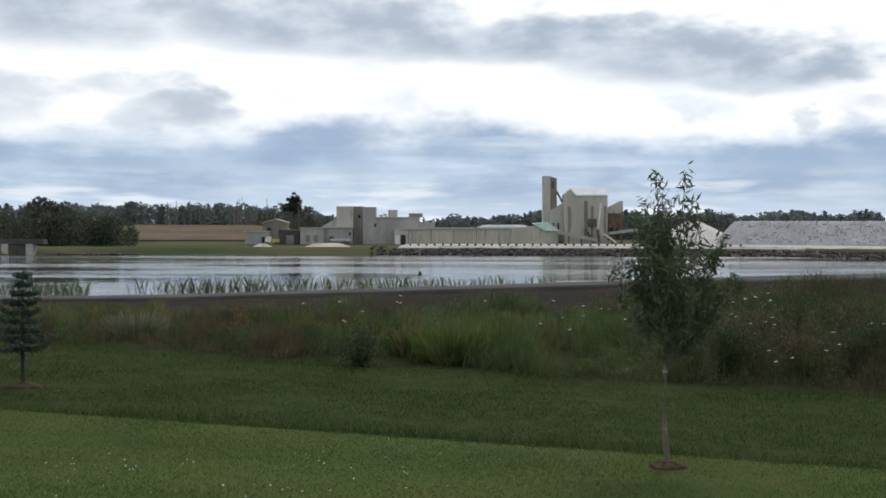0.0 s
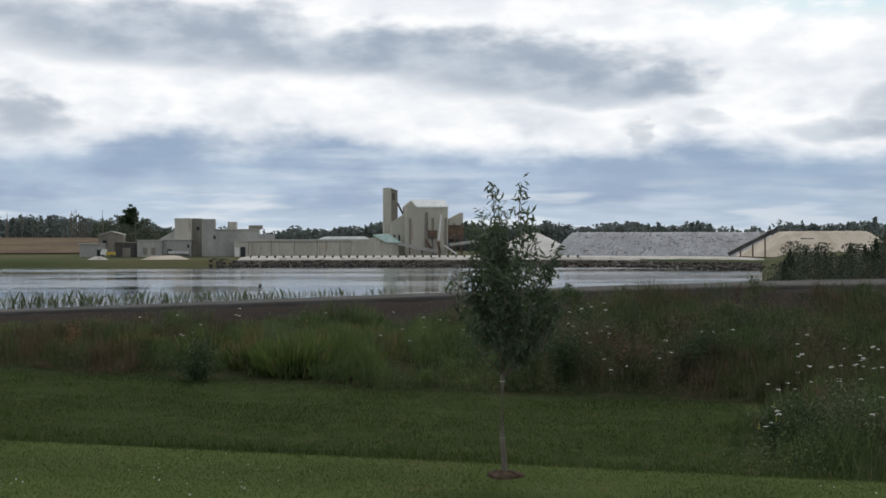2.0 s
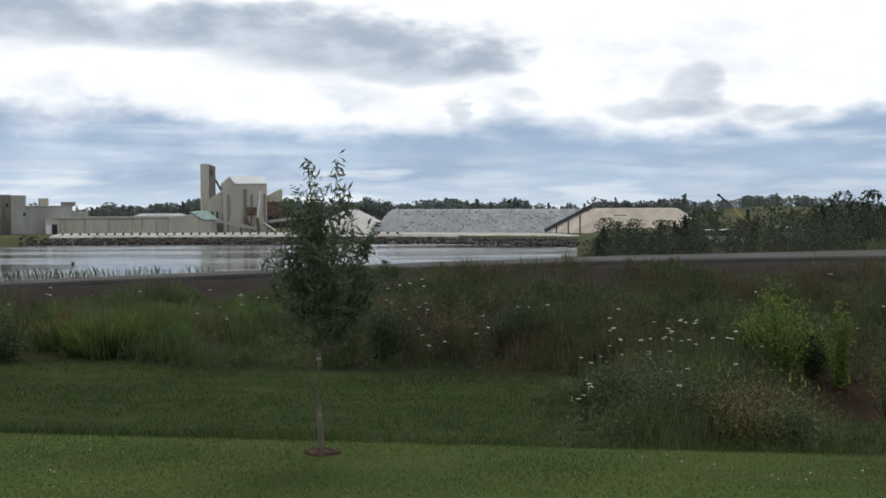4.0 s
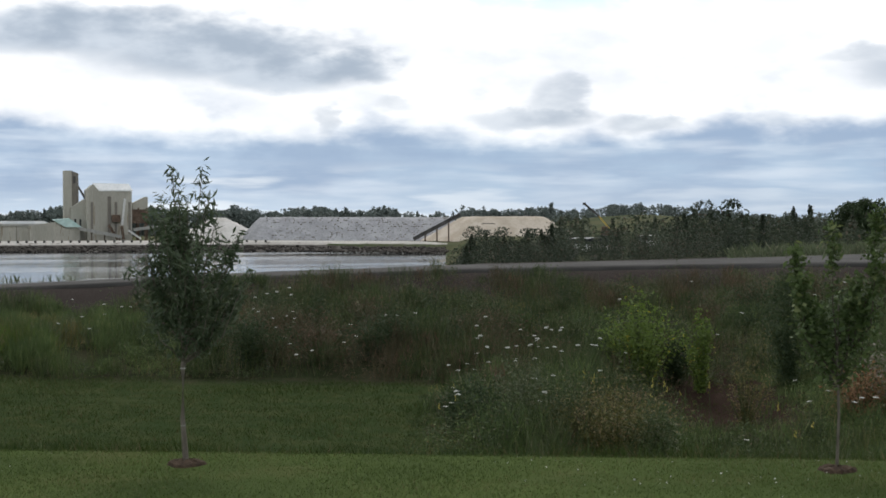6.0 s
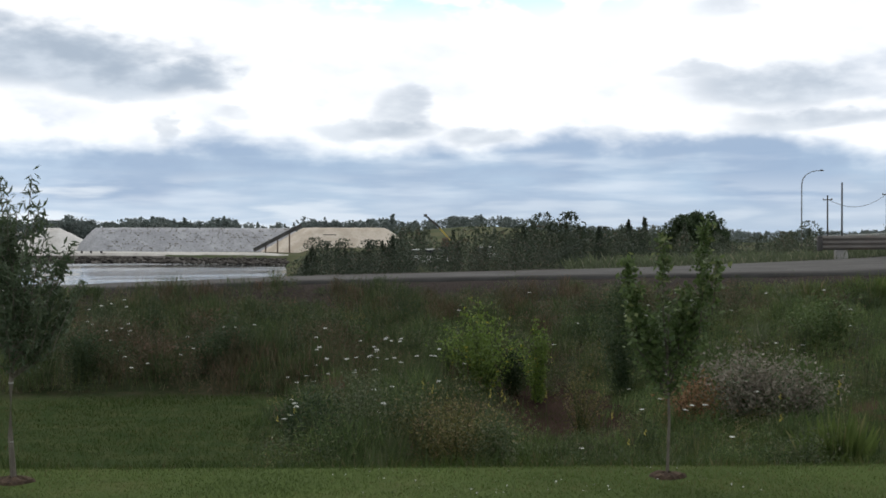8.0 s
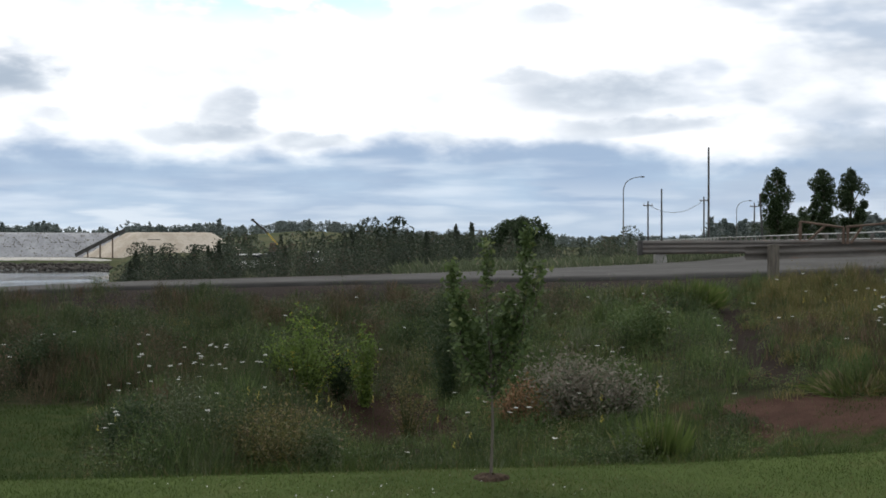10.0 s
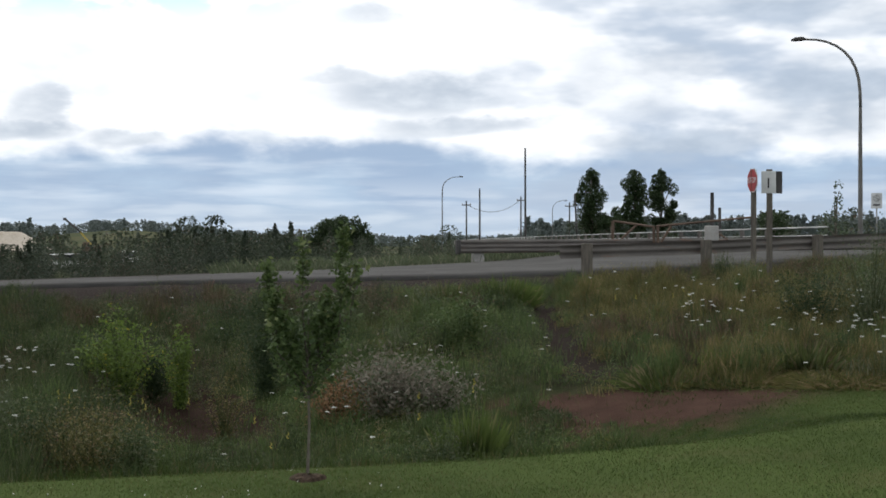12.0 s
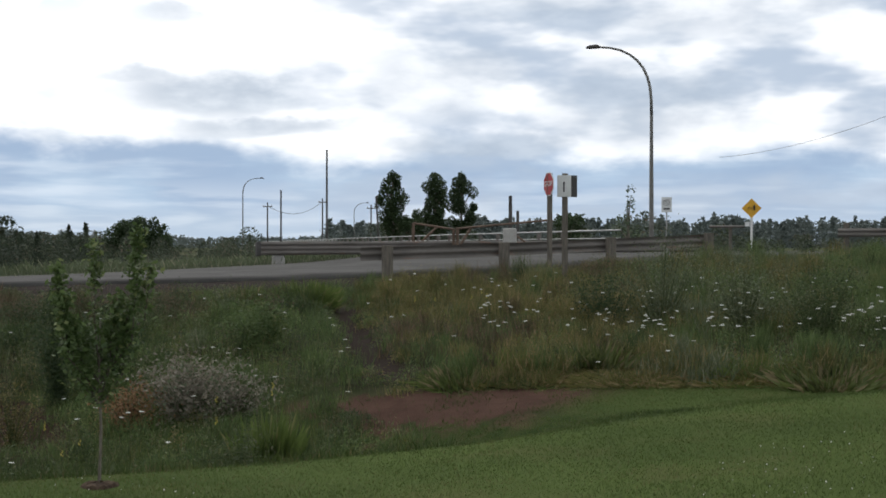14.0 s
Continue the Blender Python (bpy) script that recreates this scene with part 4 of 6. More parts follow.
def polar(az, r):
    return r * math.sin(radians(az)), r * math.cos(radians(az))


def field_tree(az, r, h, clumps, label, seed, leaf=0.16, count=2600, mat=LEAF_DARK, grow=1.0, full=1.0):
    """A grown tree: tapered trunk, limbs, and a crown of leaf clumps at (side, height, half width, half height)."""
    rng = np.random.default_rng(seed)
    x, y = polar(az, r)
    clumps = [(cx * grow, cz * grow, w * grow * full, hh * grow) for cx, cz, w, hh in clumps]
    h *= grow
    t = empty("tree", pose(x, y, float(land(x, y)) - 0.1, 0, 0, -az), label, "tree")
    limbs = bmesh.new()
    tube(limbs, [(0, 0, 0), (0.05, 0, h * 0.3), (-0.03, 0, h * 0.62), (0, 0, h * 0.9)], [h * 0.028, h * 0.022, h * 0.014, h * 0.004])
    centres, radii = [], []
    for cx, cz, w, hh in clumps:
        tube(limbs, [(0, 0, max(cz * 0.55, 0.3)), (cx * 0.5, 0, cz * 0.8), (cx, 0, cz)], [h * 0.014, h * 0.009, h * 0.003], 5)
        for _ in range(12):
            a = rng.uniform(-1, 1, 3)
            centres.append((cx + a[0] * w * 0.78, a[1] * w * 0.8, cz + a[2] * hh * 0.95))
            k = rng.uniform(0.28, 0.56)
            radii.append((w * k, w * k, hh * k))
    part("trunk", limbs, BARK, t)
    sheet("crown", *leaves_at(rng, in_clumps(rng, centres, radii, count), leaf, 1.3), mat, t)
    return t


def profile_tree(az, r, low, top, half, outline, label, seed, lumps, leaf, count, lobes=()):
    """A grown tree whose crown follows an outline of half widths over its height, ragged at the edge."""
    rng = np.random.default_rng(seed)
    x, y = polar(az, r)
    t = empty("tree", pose(x, y, float(land(x, y)) - 0.1, 0, 0, -az), label, "tree")
    limbs = bmesh.new()
    tube(limbs, [(0, 0, 0), (0.08, 0, top * 0.3), (-0.05, 0, top * 0.6), (0, 0, top * 0.92)], [top * 0.026, top * 0.02, top * 0.012, top * 0.003])
    centres, radii = [], []
    for k in range(lumps):
        h = (k + rng.uniform(0, 1)) / lumps
        wide = half * float(np.interp(h, outline[0], outline[1]))
        a, out = rng.uniform(0, math.tau), math.sqrt(rng.uniform(0.05, 1)) * 0.82
        size = min(half, 3.2) * rng.uniform(0.24, 0.42) * (0.55 + 0.45 * wide / half)
        c = (wide * out * math.cos(a), wide * out * math.sin(a) * 0.8, low + (top - low) * h)
        centres.append(c), radii.append((size, size, size * rng.uniform(0.8, 1.25)))
        if k % 3 == 0:
            tube(limbs, [(0, 0, max(c[2] * 0.7, 0.3)), (c[0] * 0.6, c[1] * 0.6, c[2] * 0.92), c], [top * 0.011, top * 0.006, top * 0.002], 5)
    for cx, cz, w, h in lobes:
        for _ in range(5):
            centres.append((cx + rng.uniform(-0.5, 0.5) * w, rng.uniform(-0.5, 0.5) * w, cz + rng.uniform(-0.5, 0.5) * h)), radii.append((w * 0.6, w * 0.6, h * 0.6))
        tube(limbs, [(0, 0, cz * 0.6), (cx * 0.5, 0, cz * 0.8), (cx, 0, cz)], [top * 0.011, top * 0.006, top * 0.002], 5)
    part("trunk", limbs, BARK, t)
    sheet("crown", *leaves_at(rng, in_clumps(rng, centres, radii, count), leaf, 1.3), LEAF_DARK, t)


POPLAR = ([0, 0.2, 0.5, 0.75, 0.9, 1.0], [0.55, 0.85, 1.0, 0.80, 0.5, 0.12])
profile_tree(36.4, 220, 0.5, 5.9, 7.0, ([0, 0.4, 0.65, 0.85, 1.0], [1.0, 0.96, 0.84, 0.60, 0.22]), "broad dark round-crowned tree on the flats", 11, 120, 0.17, 19000)
profile_tree(46.66, 200, 3.4, 11.8, 2.75, POPLAR, "dark upright poplar beside the highway", 12, 44, 0.15, 9000, [(-1.9, 8.3, 0.9, 1.1), (2.2, 5.2, 1.3, 1.2)])
profile_tree(48.43, 200, 3.2, 11.6, 2.6, POPLAR, "dark full-crowned poplar beside the highway", 14, 44, 0.15, 9000)
profile_tree(49.48, 204, 3.2, 11.6, 2.5, POPLAR, "dark full-crowned poplar with open lower limbs", 15, 40, 0.15, 8200, [(1.7, 6.6, 0.7, 1.0)])
field_tree(47.45, 196, 4.6, [(0, 2.4, 1.5, 1.3), (0.4, 3.6, 0.8, 0.9)], "small dark poplar beside a taller one", 13, 0.16, 2200, grow=1.4)
field_tree(53.95, 118, 3.9, [(0, 2.2, 1.3, 1.1), (0.5, 3.1, 0.7, 0.8), (-1.0, 1.8, 0.8, 0.7)], "dark rounded tree behind the road signs", 16, 0.13, 1500)
field_tree(56.3, 66, 3.2, [(0, 1.2, 0.9, 0.6), (0.1, 2.2, 0.3, 0.5), (-0.6, 1.5, 0.4, 0.4), (0.15, 2.9, 0.2, 0.4)], "thin half-bare young tree by the street lamp", 17, 0.07, 420, LEAF_WILLOW)
field_tree(-6.2, 600, 13.0, [(0, 9.5, 2.8, 2.6), (-1.4, 7.5, 2.4, 2.4), (1.5, 7.0, 2.4, 2.4), (0.4, 11.4, 1.6, 1.5)], "tall dark tree over the works yard", 18, 0.5, 2400, grow=1.25)


def mulch_ring(x, y, radius, seed):
    rng = np.random.default_rng(seed)
    bm = bmesh.new()
    rows = []
    for k in (0.0, 0.5, 0.85, 1.0):
        row = []
        for a in np.linspace(0, math.tau, 20, endpoint=False):
            rr = radius * k * (1 + 0.12 * math.sin(3 * a + seed) + 0.05 * rng.uniform(-1, 1))
            px, py = x + rr * math.cos(a), y + rr * math.sin(a)
            row.append(bm.verts.new((px, py, float(land(px, py)) + 0.03 * (1 - k ** 2) + (0.02 if k < 1 else -0.02) + 0.012 * rng.uniform(-1, 1))))
        rows.append(row)
    for lo, hi in zip(rows, rows[1:]):
        for i in range(20):
            bm.faces.new((lo[i], hi[i], hi[(i + 1) % 20], lo[(i + 1) % 20]))
    return tagged(part("mulch_bed", bm, MULCH), "low round bed of dark wood mulch round a young tree", "mulch", "mulch beds on the lawn")


WILLOW_R, MAPLE_R = 12.05, 11.95


def young_willow():
    """The slender planted tree with two leaders and long narrow leaves."""
    rng = np.random.default_rng(21)
    x, y = polar(9.06, WILLOW_R)
    z = float(land(x, y))
    mulch_ring(x, y, 0.17, 1)
    t = empty("young_tree", pose(x, y, z - 0.03, 0, 0, -9), "slender young tree with narrow leaves in a mulch bed", "tree")
    tr = bmesh.new()
    trunk = [(0.01, 0, 0), (0.0, 0, 0.06), (-0.025, 0, 0.42), (-0.02, 0.01, 0.85), (0.0, 0, 1.2), (0.015, 0, 1.6), (0.0, 0, 1.95)]
    tube(tr, trunk, [0.044, 0.027, 0.021, 0.019, 0.016, 0.012, 0.009], 8)
    part("trunk", tr, BARK, t, "thin grey-brown trunk")
    for h in (0.36, 0.84):
        part("tie", tube(bmesh.new(), [(-0.021, 0, h), (-0.021, 0, h + 0.012)], [0.022, 0.022], 8), CONCRETE, t, "pale plastic tie")
    tw = bmesh.new()
    places = []
    tips = [(-0.10, 0.0, 2.52, 1.75), (0.15, 0.02, 2.54, 1.75), (0.03, 0.05, 2.30, 1.7), (-0.20, 0.02, 2.30, 1.55), (0.27, 0.0, 2.16, 1.5), (0.20, -0.1, 2.28, 1.6), (-0.28, -0.05, 2.12, 1.45), (-0.05, -0.08, 2.36, 1.7)]
    for _ in range(56):
        a, h0 = rng.uniform(0, math.tau), rng.uniform(0.88, 1.72)
        top = h0 + rng.uniform(0.38, 0.62)
        wide = float(np.interp(top, [1.2, 1.42, 1.65, 1.9, 2.15, 2.4], [0.20, 0.42, 0.55, 0.47, 0.34, 0.18]))
        reach = wide * rng.uniform(0.6, 1.08)
        tips.append((math.cos(a) * reach + 0.02, math.sin(a) * reach, top, h0))
    for tx, ty, tz, h0 in tips:
        root = Vector((0.0, 0, h0))
        tip = Vector((tx, ty, tz))
        mid = root.lerp(tip, 0.5) + Vector((tx * 0.22, ty * 0.22, -0.05))
        tube(tw, [root, mid, tip], [0.008, 0.005, 0.002], 5)
        n = int(22 + 84 * (tip - root).length)
        for k in rng.uniform(0.22, 1.03, n):
            p = root.lerp(mid, k * 2) if k < 0.5 else mid.lerp(tip, k * 2 - 1)
            places.append((*(p + Vector(np.clip(rng.normal(0, 0.034, 3), -0.05, 0.05))),))
    for _ in range(480):
        a, k = rng.uniform(0, math.tau), rng.uniform(0, 1)
        rr = 0.30 * math.sqrt(rng.uniform(0, 1)) * (1.1 - 0.6 * k)
        places.append((rr * math.cos(a) - 0.04, rr * math.sin(a), 1.15 + 0.85 * k))
    part("limb", tw, BARK, t)
    sheet("crown", *leaves_at(rng, np.array(places), 0.043, 0.44, 0.7), LEAF_WILLOW, t)


def young_maple():
    """The bushier planted tree with three upright leaders and broad leaves."""
    rng = np.random.default_rng(22)
    x, y = polar(35.03, MAPLE_R)
    z = float(land(x, y))
    mulch_ring(x, y, 0.16, 2)
    t = empty("young_tree", pose(x, y, z - 0.03, 0, 0, -35), "bushy young maple with three upright leaders in mulch", "tree")
    tr = bmesh.new()
    tube(tr, [(0, 0, 0), (0, 0, 0.05), (0.015, 0, 0.5), (0.0, 0, 1.0), (0.01, 0, 1.4)], [0.030, 0.015, 0.012, 0.011, 0.009], 8)
    part("trunk", tr, BARK, t, "thin grey-brown trunk")
    tw = bmesh.new()
    places = []
    leaders = [(-0.04, 2.04, 1.0, 150), (0.31, 2.15, 1.05, 170), (-0.33, 1.83, 0.9, 170), (0.42, 1.84, 1.15, 80), (0.30, 1.75, 0.9, 110), (0.16, 1.62, 0.85, 150),
               (0.10, 1.45, 0.75, 120), (0.22, 1.40, 0.7, 130), (-0.28, 1.62, 0.8, 190), (-0.22, 1.42, 0.7, 200), (-0.12, 1.30, 0.7, 110), (0.05, 1.2, 0.7, 80)]
    for tx, tz, h0, n in leaders:
        ty = rng.normal(0, 0.08)
        root, tip = Vector((0, 0, h0)), Vector((tx, ty, tz))
        mid = root.lerp(tip, 0.45) + Vector((tx * 0.42, ty * 0.2, -0.06))
        tube(tw, [root, mid, tip], [0.009, 0.006, 0.002], 5)
        for k in np.concatenate([rng.uniform(0.12, 1.0, n), rng.uniform(0.72, 1.02, n)]):
            p = root.lerp(mid, k * 2) if k < 0.5 else mid.lerp(tip, k * 2 - 1)
            places.append((*(p + Vector(rng.normal(0, 0.042 * (1.3 - 0.5 * k), 3))),))
    part("limb", tw, BARK_DARK, t)
    sheet("crown", *leaves_at(rng, np.array(places), 0.030, 1.0, -0.3), LEAF_MAPLE, t)


def young_spruce(az, r, size, seed):
    """Open whorls of drooping boughs on a bare stem."""
    rng = np.random.default_rng(seed)
    x, y = polar(az, r)
    mulch_ring(x, y, 0.33, seed)
    t = empty("young_spruce", pose(x, y, float(land(x, y)) - 0.03), "small blue-green spruce with a bare stem in mulch", "tree")
    tr = bmesh.new()
    tube(tr, [(0, 0, 0), (0, 0, 0.6 * size), (0.01, 0, 1.2 * size), (0, 0, 1.84 * size)], [0.045, 0.034, 0.022, 0.005], 8)
    part("trunk", tr, BARK_DARK, t)
    tw, places = bmesh.new(), []
    tube(tw, [(0, 0, 0.6 * size), (0, 0, 1.8 * size)], [0.012, 0.004], 5)
    for h0 in np.arange(0.64, 1.82, 0.145):
        reach = 0.56 * (1.0 - (h0 - 0.6) / 1.3) ** 0.9 + 0.03
        for a in np.arange(0, math.tau, math.tau / 7) + rng.uniform(0, 1):
            k = reach * rng.uniform(0.6, 1.12) * size
            tip = Vector((math.cos(a) * k, math.sin(a) * k, h0 * size + 0.10 * k + rng.uniform(-0.03, 0.04)))
            mid = Vector((tip.x * 0.55, tip.y * 0.55, h0 * size - 0.04))
            tube(tw, [(0, 0, h0 * size), mid, tip], [0.008, 0.006, 0.003], 4)
            for q in rng.uniform(0.12, 1.02, int(40 + 170 * k)):
                p = Vector((0, 0, h0 * size)).lerp(mid, q * 2) if q < 0.5 else mid.lerp(tip, q * 2 - 1)
                side = Vector((-math.sin(a), math.cos(a), 0)) * rng.normal(0, 0.06)
                places.append((*(p + side + Vector(rng.normal(0, 0.014, 3))),))
    part("limb", tw, BARK_DARK, t)
    sheet("crown", *leaves_at(rng, np.array(places), 0.040, 0.5, 0.1), NEEDLES, t)


young_willow()
young_maple()
young_spruce(-16.75, 23.0, 1.0, 3)
young_spruce(-18.5, 22.0, 1.12, 7)

# ---------------------------------------------------------------- road furniture


def road_z(s):
    return float(np.interp(s, *ROAD_Z)) + EYE


def corrugated(bm, a, b, height, waves, out):
    """A rolled guardrail beam from a to b (tops), with its corrugations towards out."""
    a, b, out = Vector(a), Vector(b), Vector(out).normalized()
    rows = []
    for i in range(waves * 4 + 1):
        k = i / (waves * 4)
        off = out * (0.04 + 0.04 * math.cos(k * waves * math.tau + math.pi)) + Vector((0, 0, -height * k))
        rows.append((bm.verts.new(a + off), bm.verts.new(b + off), bm.verts.new(a + off - out * 0.012), bm.verts.new(b + off - out * 0.012)))
    for p, q in zip(rows, rows[1:]):
        bm.faces.new((p[0], q[0], q[1], p[1])), bm.faces.new((p[2], p[3], q[3], q[2]))
    return bm


def build_near_guardrail():
    x, y = sd(16.9, 34.0)
    g = empty("guardrail", pose(x, y, road_z(16.9)), "weathered grey steel guardrail on square timber posts", "guardrail")
    out = Vector((ST, CT, 0))
    posts = [16.9 + 3.72 * k for k in range(4)]
    ends = [16.2, 20.6, 24.3, 28.3]
    for s in posts:
        px, py = sd(s, 34.0)
        m = Matrix.Translation((px - x, py - y, road_z(s) - road_z(16.9))) @ pose(0, 0, 0, 0, 0, -20)
        bm = boxed(-0.13, 0.13, -0.1, 0.1, -0.75, 0.78, bevel=0.012)
        bmesh.ops.transform(bm, matrix=m, verts=bm.verts)
        part("post", bm, POST_WOOD, g)
    for s0, s1 in zip(ends, ends[1:]):
        a, b = sd(s0, 34.2), sd(s1 + 0.1, 34.2)
        bm = corrugated(bmesh.new(), (a[0] - x, a[1] - y, road_z(s0) - road_z(16.9) + 0.74), (b[0] - x, b[1] - y, road_z(s1) - road_z(16.9) + 0.74), 0.36, 2, out)
        part("rail", bm, RAIL_STEEL, g, smooth=True)


def build_far_guardrail():
    x, y = polar(41.5, 53.5)
    z = float(land(x, y))
    g = empty("guardrail", pose(x, y, z, 0, 0, -24), "deep grey steel guardrail on short concrete posts beyond the road", "guardrail")
    for k in range(5):
        part("post", boxed(0.3 + k * 4.0, 0.75 + k * 4.0, 0.06, 0.36, -0.3, 0.62, bevel=0.02), CONCRETE, g)
        part("rail", corrugated(bmesh.new(), (-0.25 + k * 4.0, 0, 0.92 + 0.02 * k), (3.78 + k * 4.0, 0, 0.94 + 0.02 * k), 0.52, 3, (0, -1, 0)), RAIL_STEEL, g, smooth=True)
    part("end_cap", boxed(-0.42, -0.25, -0.1, 0.14, 0.36, 0.92, bevel=0.03), STEEL_DARK, g)


def build_highway_railing():
    """The pale railing of the raised highway, from near the crossing out towards the bridge."""
    line = [(41.5, 28.0), (56.6, 49.2), (88.9, 90.7), (168.0, 190.0), (249, 287)]
    pts = []
    for (x0, y0), (x1, y1) in zip(line, line[1:]):
        n = max(1, int(math.hypot(x1 - x0, y1 - y0) / 3.2))
        pts += [(x0 + (x1 - x0) * k / n, y0 + (y1 - y0) * k / n) for k in range(n)]
    o = pts[0]
    top = EYE + 0.54
    g = empty("highway_railing", pose(o[0], o[1], top - 1.1), "long pale metal railing with three bars along the highway", "railing")
    for i, p in enumerate(pts[:-1]):
        q = pts[i + 1]
        a, b = (p[0] - o[0], p[1] - o[1]), (q[0] - o[0], q[1] - o[1])
        if 2 <= i:
            low = float(land(*p)) - top + 1.1 - 0.1
            part("post", boxed(a[0] - 0.07, a[0] + 0.07, a[1] - 0.07, a[1] + 0.07, min(low, -0.2), 1.06), CONCRETE if i > 24 else RAIL_STEEL, g)
        if i % 4 == 0 and i + 4 < len(pts):
            e = pts[i + 4]
            c = (e[0] - o[0], e[1] - o[1])
            for h, w in ((1.08, 0.055), (0.78, 0.038), (0.50, 0.038)):
                part("bar", beam(bmesh.new(), (*a, h), (*c, h), w, sides=6), STEEL, g)
    # the low concrete parapet under the far part
    bm = bmesh.new()
    for i in range(10, len(pts) - 1):
        p, q = pts[i], pts[i + 1]
        beam(bm, (p[0] - o[0], p[1] - o[1], 0.1), (q[0] - o[0], q[1] - o[1], 0.1), 0.3, 0.5)
    part("parapet", bm, CONCRETE, g)


def build_gate():
    x, y = polar(47.5, 56)
    z = float(land(x, y))
    g = empty("pipe_gate", pose(x, y, z, 0, 0, -50), "rusty pipe barrier gate with a long swing arm", "gate")
    top = EYE + 0.85 - z
    def pipe(name, a, b, w=0.09, mat=RUSTY):
        part(name, beam(bmesh.new(), a, b, w, sides=8), mat, g)
    pipe("post", (0, 0, -0.2), (0, 0, top), 0.12)
    pipe("post", (1.62, 0, -0.2), (1.62, 0, top - 0.22), 0.12)
    pipe("post", (1.78, 0, -0.2), (1.78, 0, top - 0.22), 0.12)
    pipe("arm", (0, 0, top), (1.62, 0, top - 0.24))
    pipe("arm", (1.7, 0, top - 0.22), (5.4, 0, top + 0.12))
    pipe("brace", (0.2, 0, top - 0.85), (0.95, 0, top - 0.15))
    pipe("brace", (1.9, 0, top - 0.85), (2.3, 0, top - 0.22))
    pipe("brace", (3.7, 0, top - 0.2), (4.5, 0, top - 0.75), 0.07)
    part("counterweight", boxed(3.6, 4.15, -0.2, 0.2, top - 0.8, top - 0.2, bevel=0.03), CONCRETE, g, "pale concrete block")


def post_sign(name, az, r, label, category):
    x, y = polar(az, r)
    return empty(name, pose(x, y, float(land(x, y)) - 0.05, 0, 0, -az), label, category)


def plate(bm, outline, thick, m):
    """A flat sign plate of that outline (x, z), facing -y, at pose m."""
    prism(bm, outline, 0, thick)
    bmesh.ops.transform(bm, matrix=m, verts=bm.verts)
    return bm


def ngon(n, r, turn):
    return [(r * math.cos(turn + i * math.tau / n), r * math.sin(turn + i * math.tau / n)) for i in range(n)]


def lettering(text, size, mat, parent, m):
    cu = bpy.data.curves.new("lettering", "FONT")
    cu.body, cu.size, cu.align_x, cu.align_y, cu.extrude = text, size, "CENTER", "CENTER", 0.003
    ob = new("lettering", cu)
    me = bpy.data.meshes.new_from_object(ob)
    bpy.data.objects.remove(ob)
    me.materials.clear()
    me.materials.append(mat)
    ob = new("lettering", me)
    ob.parent, ob.matrix_basis = parent, m
    return ob


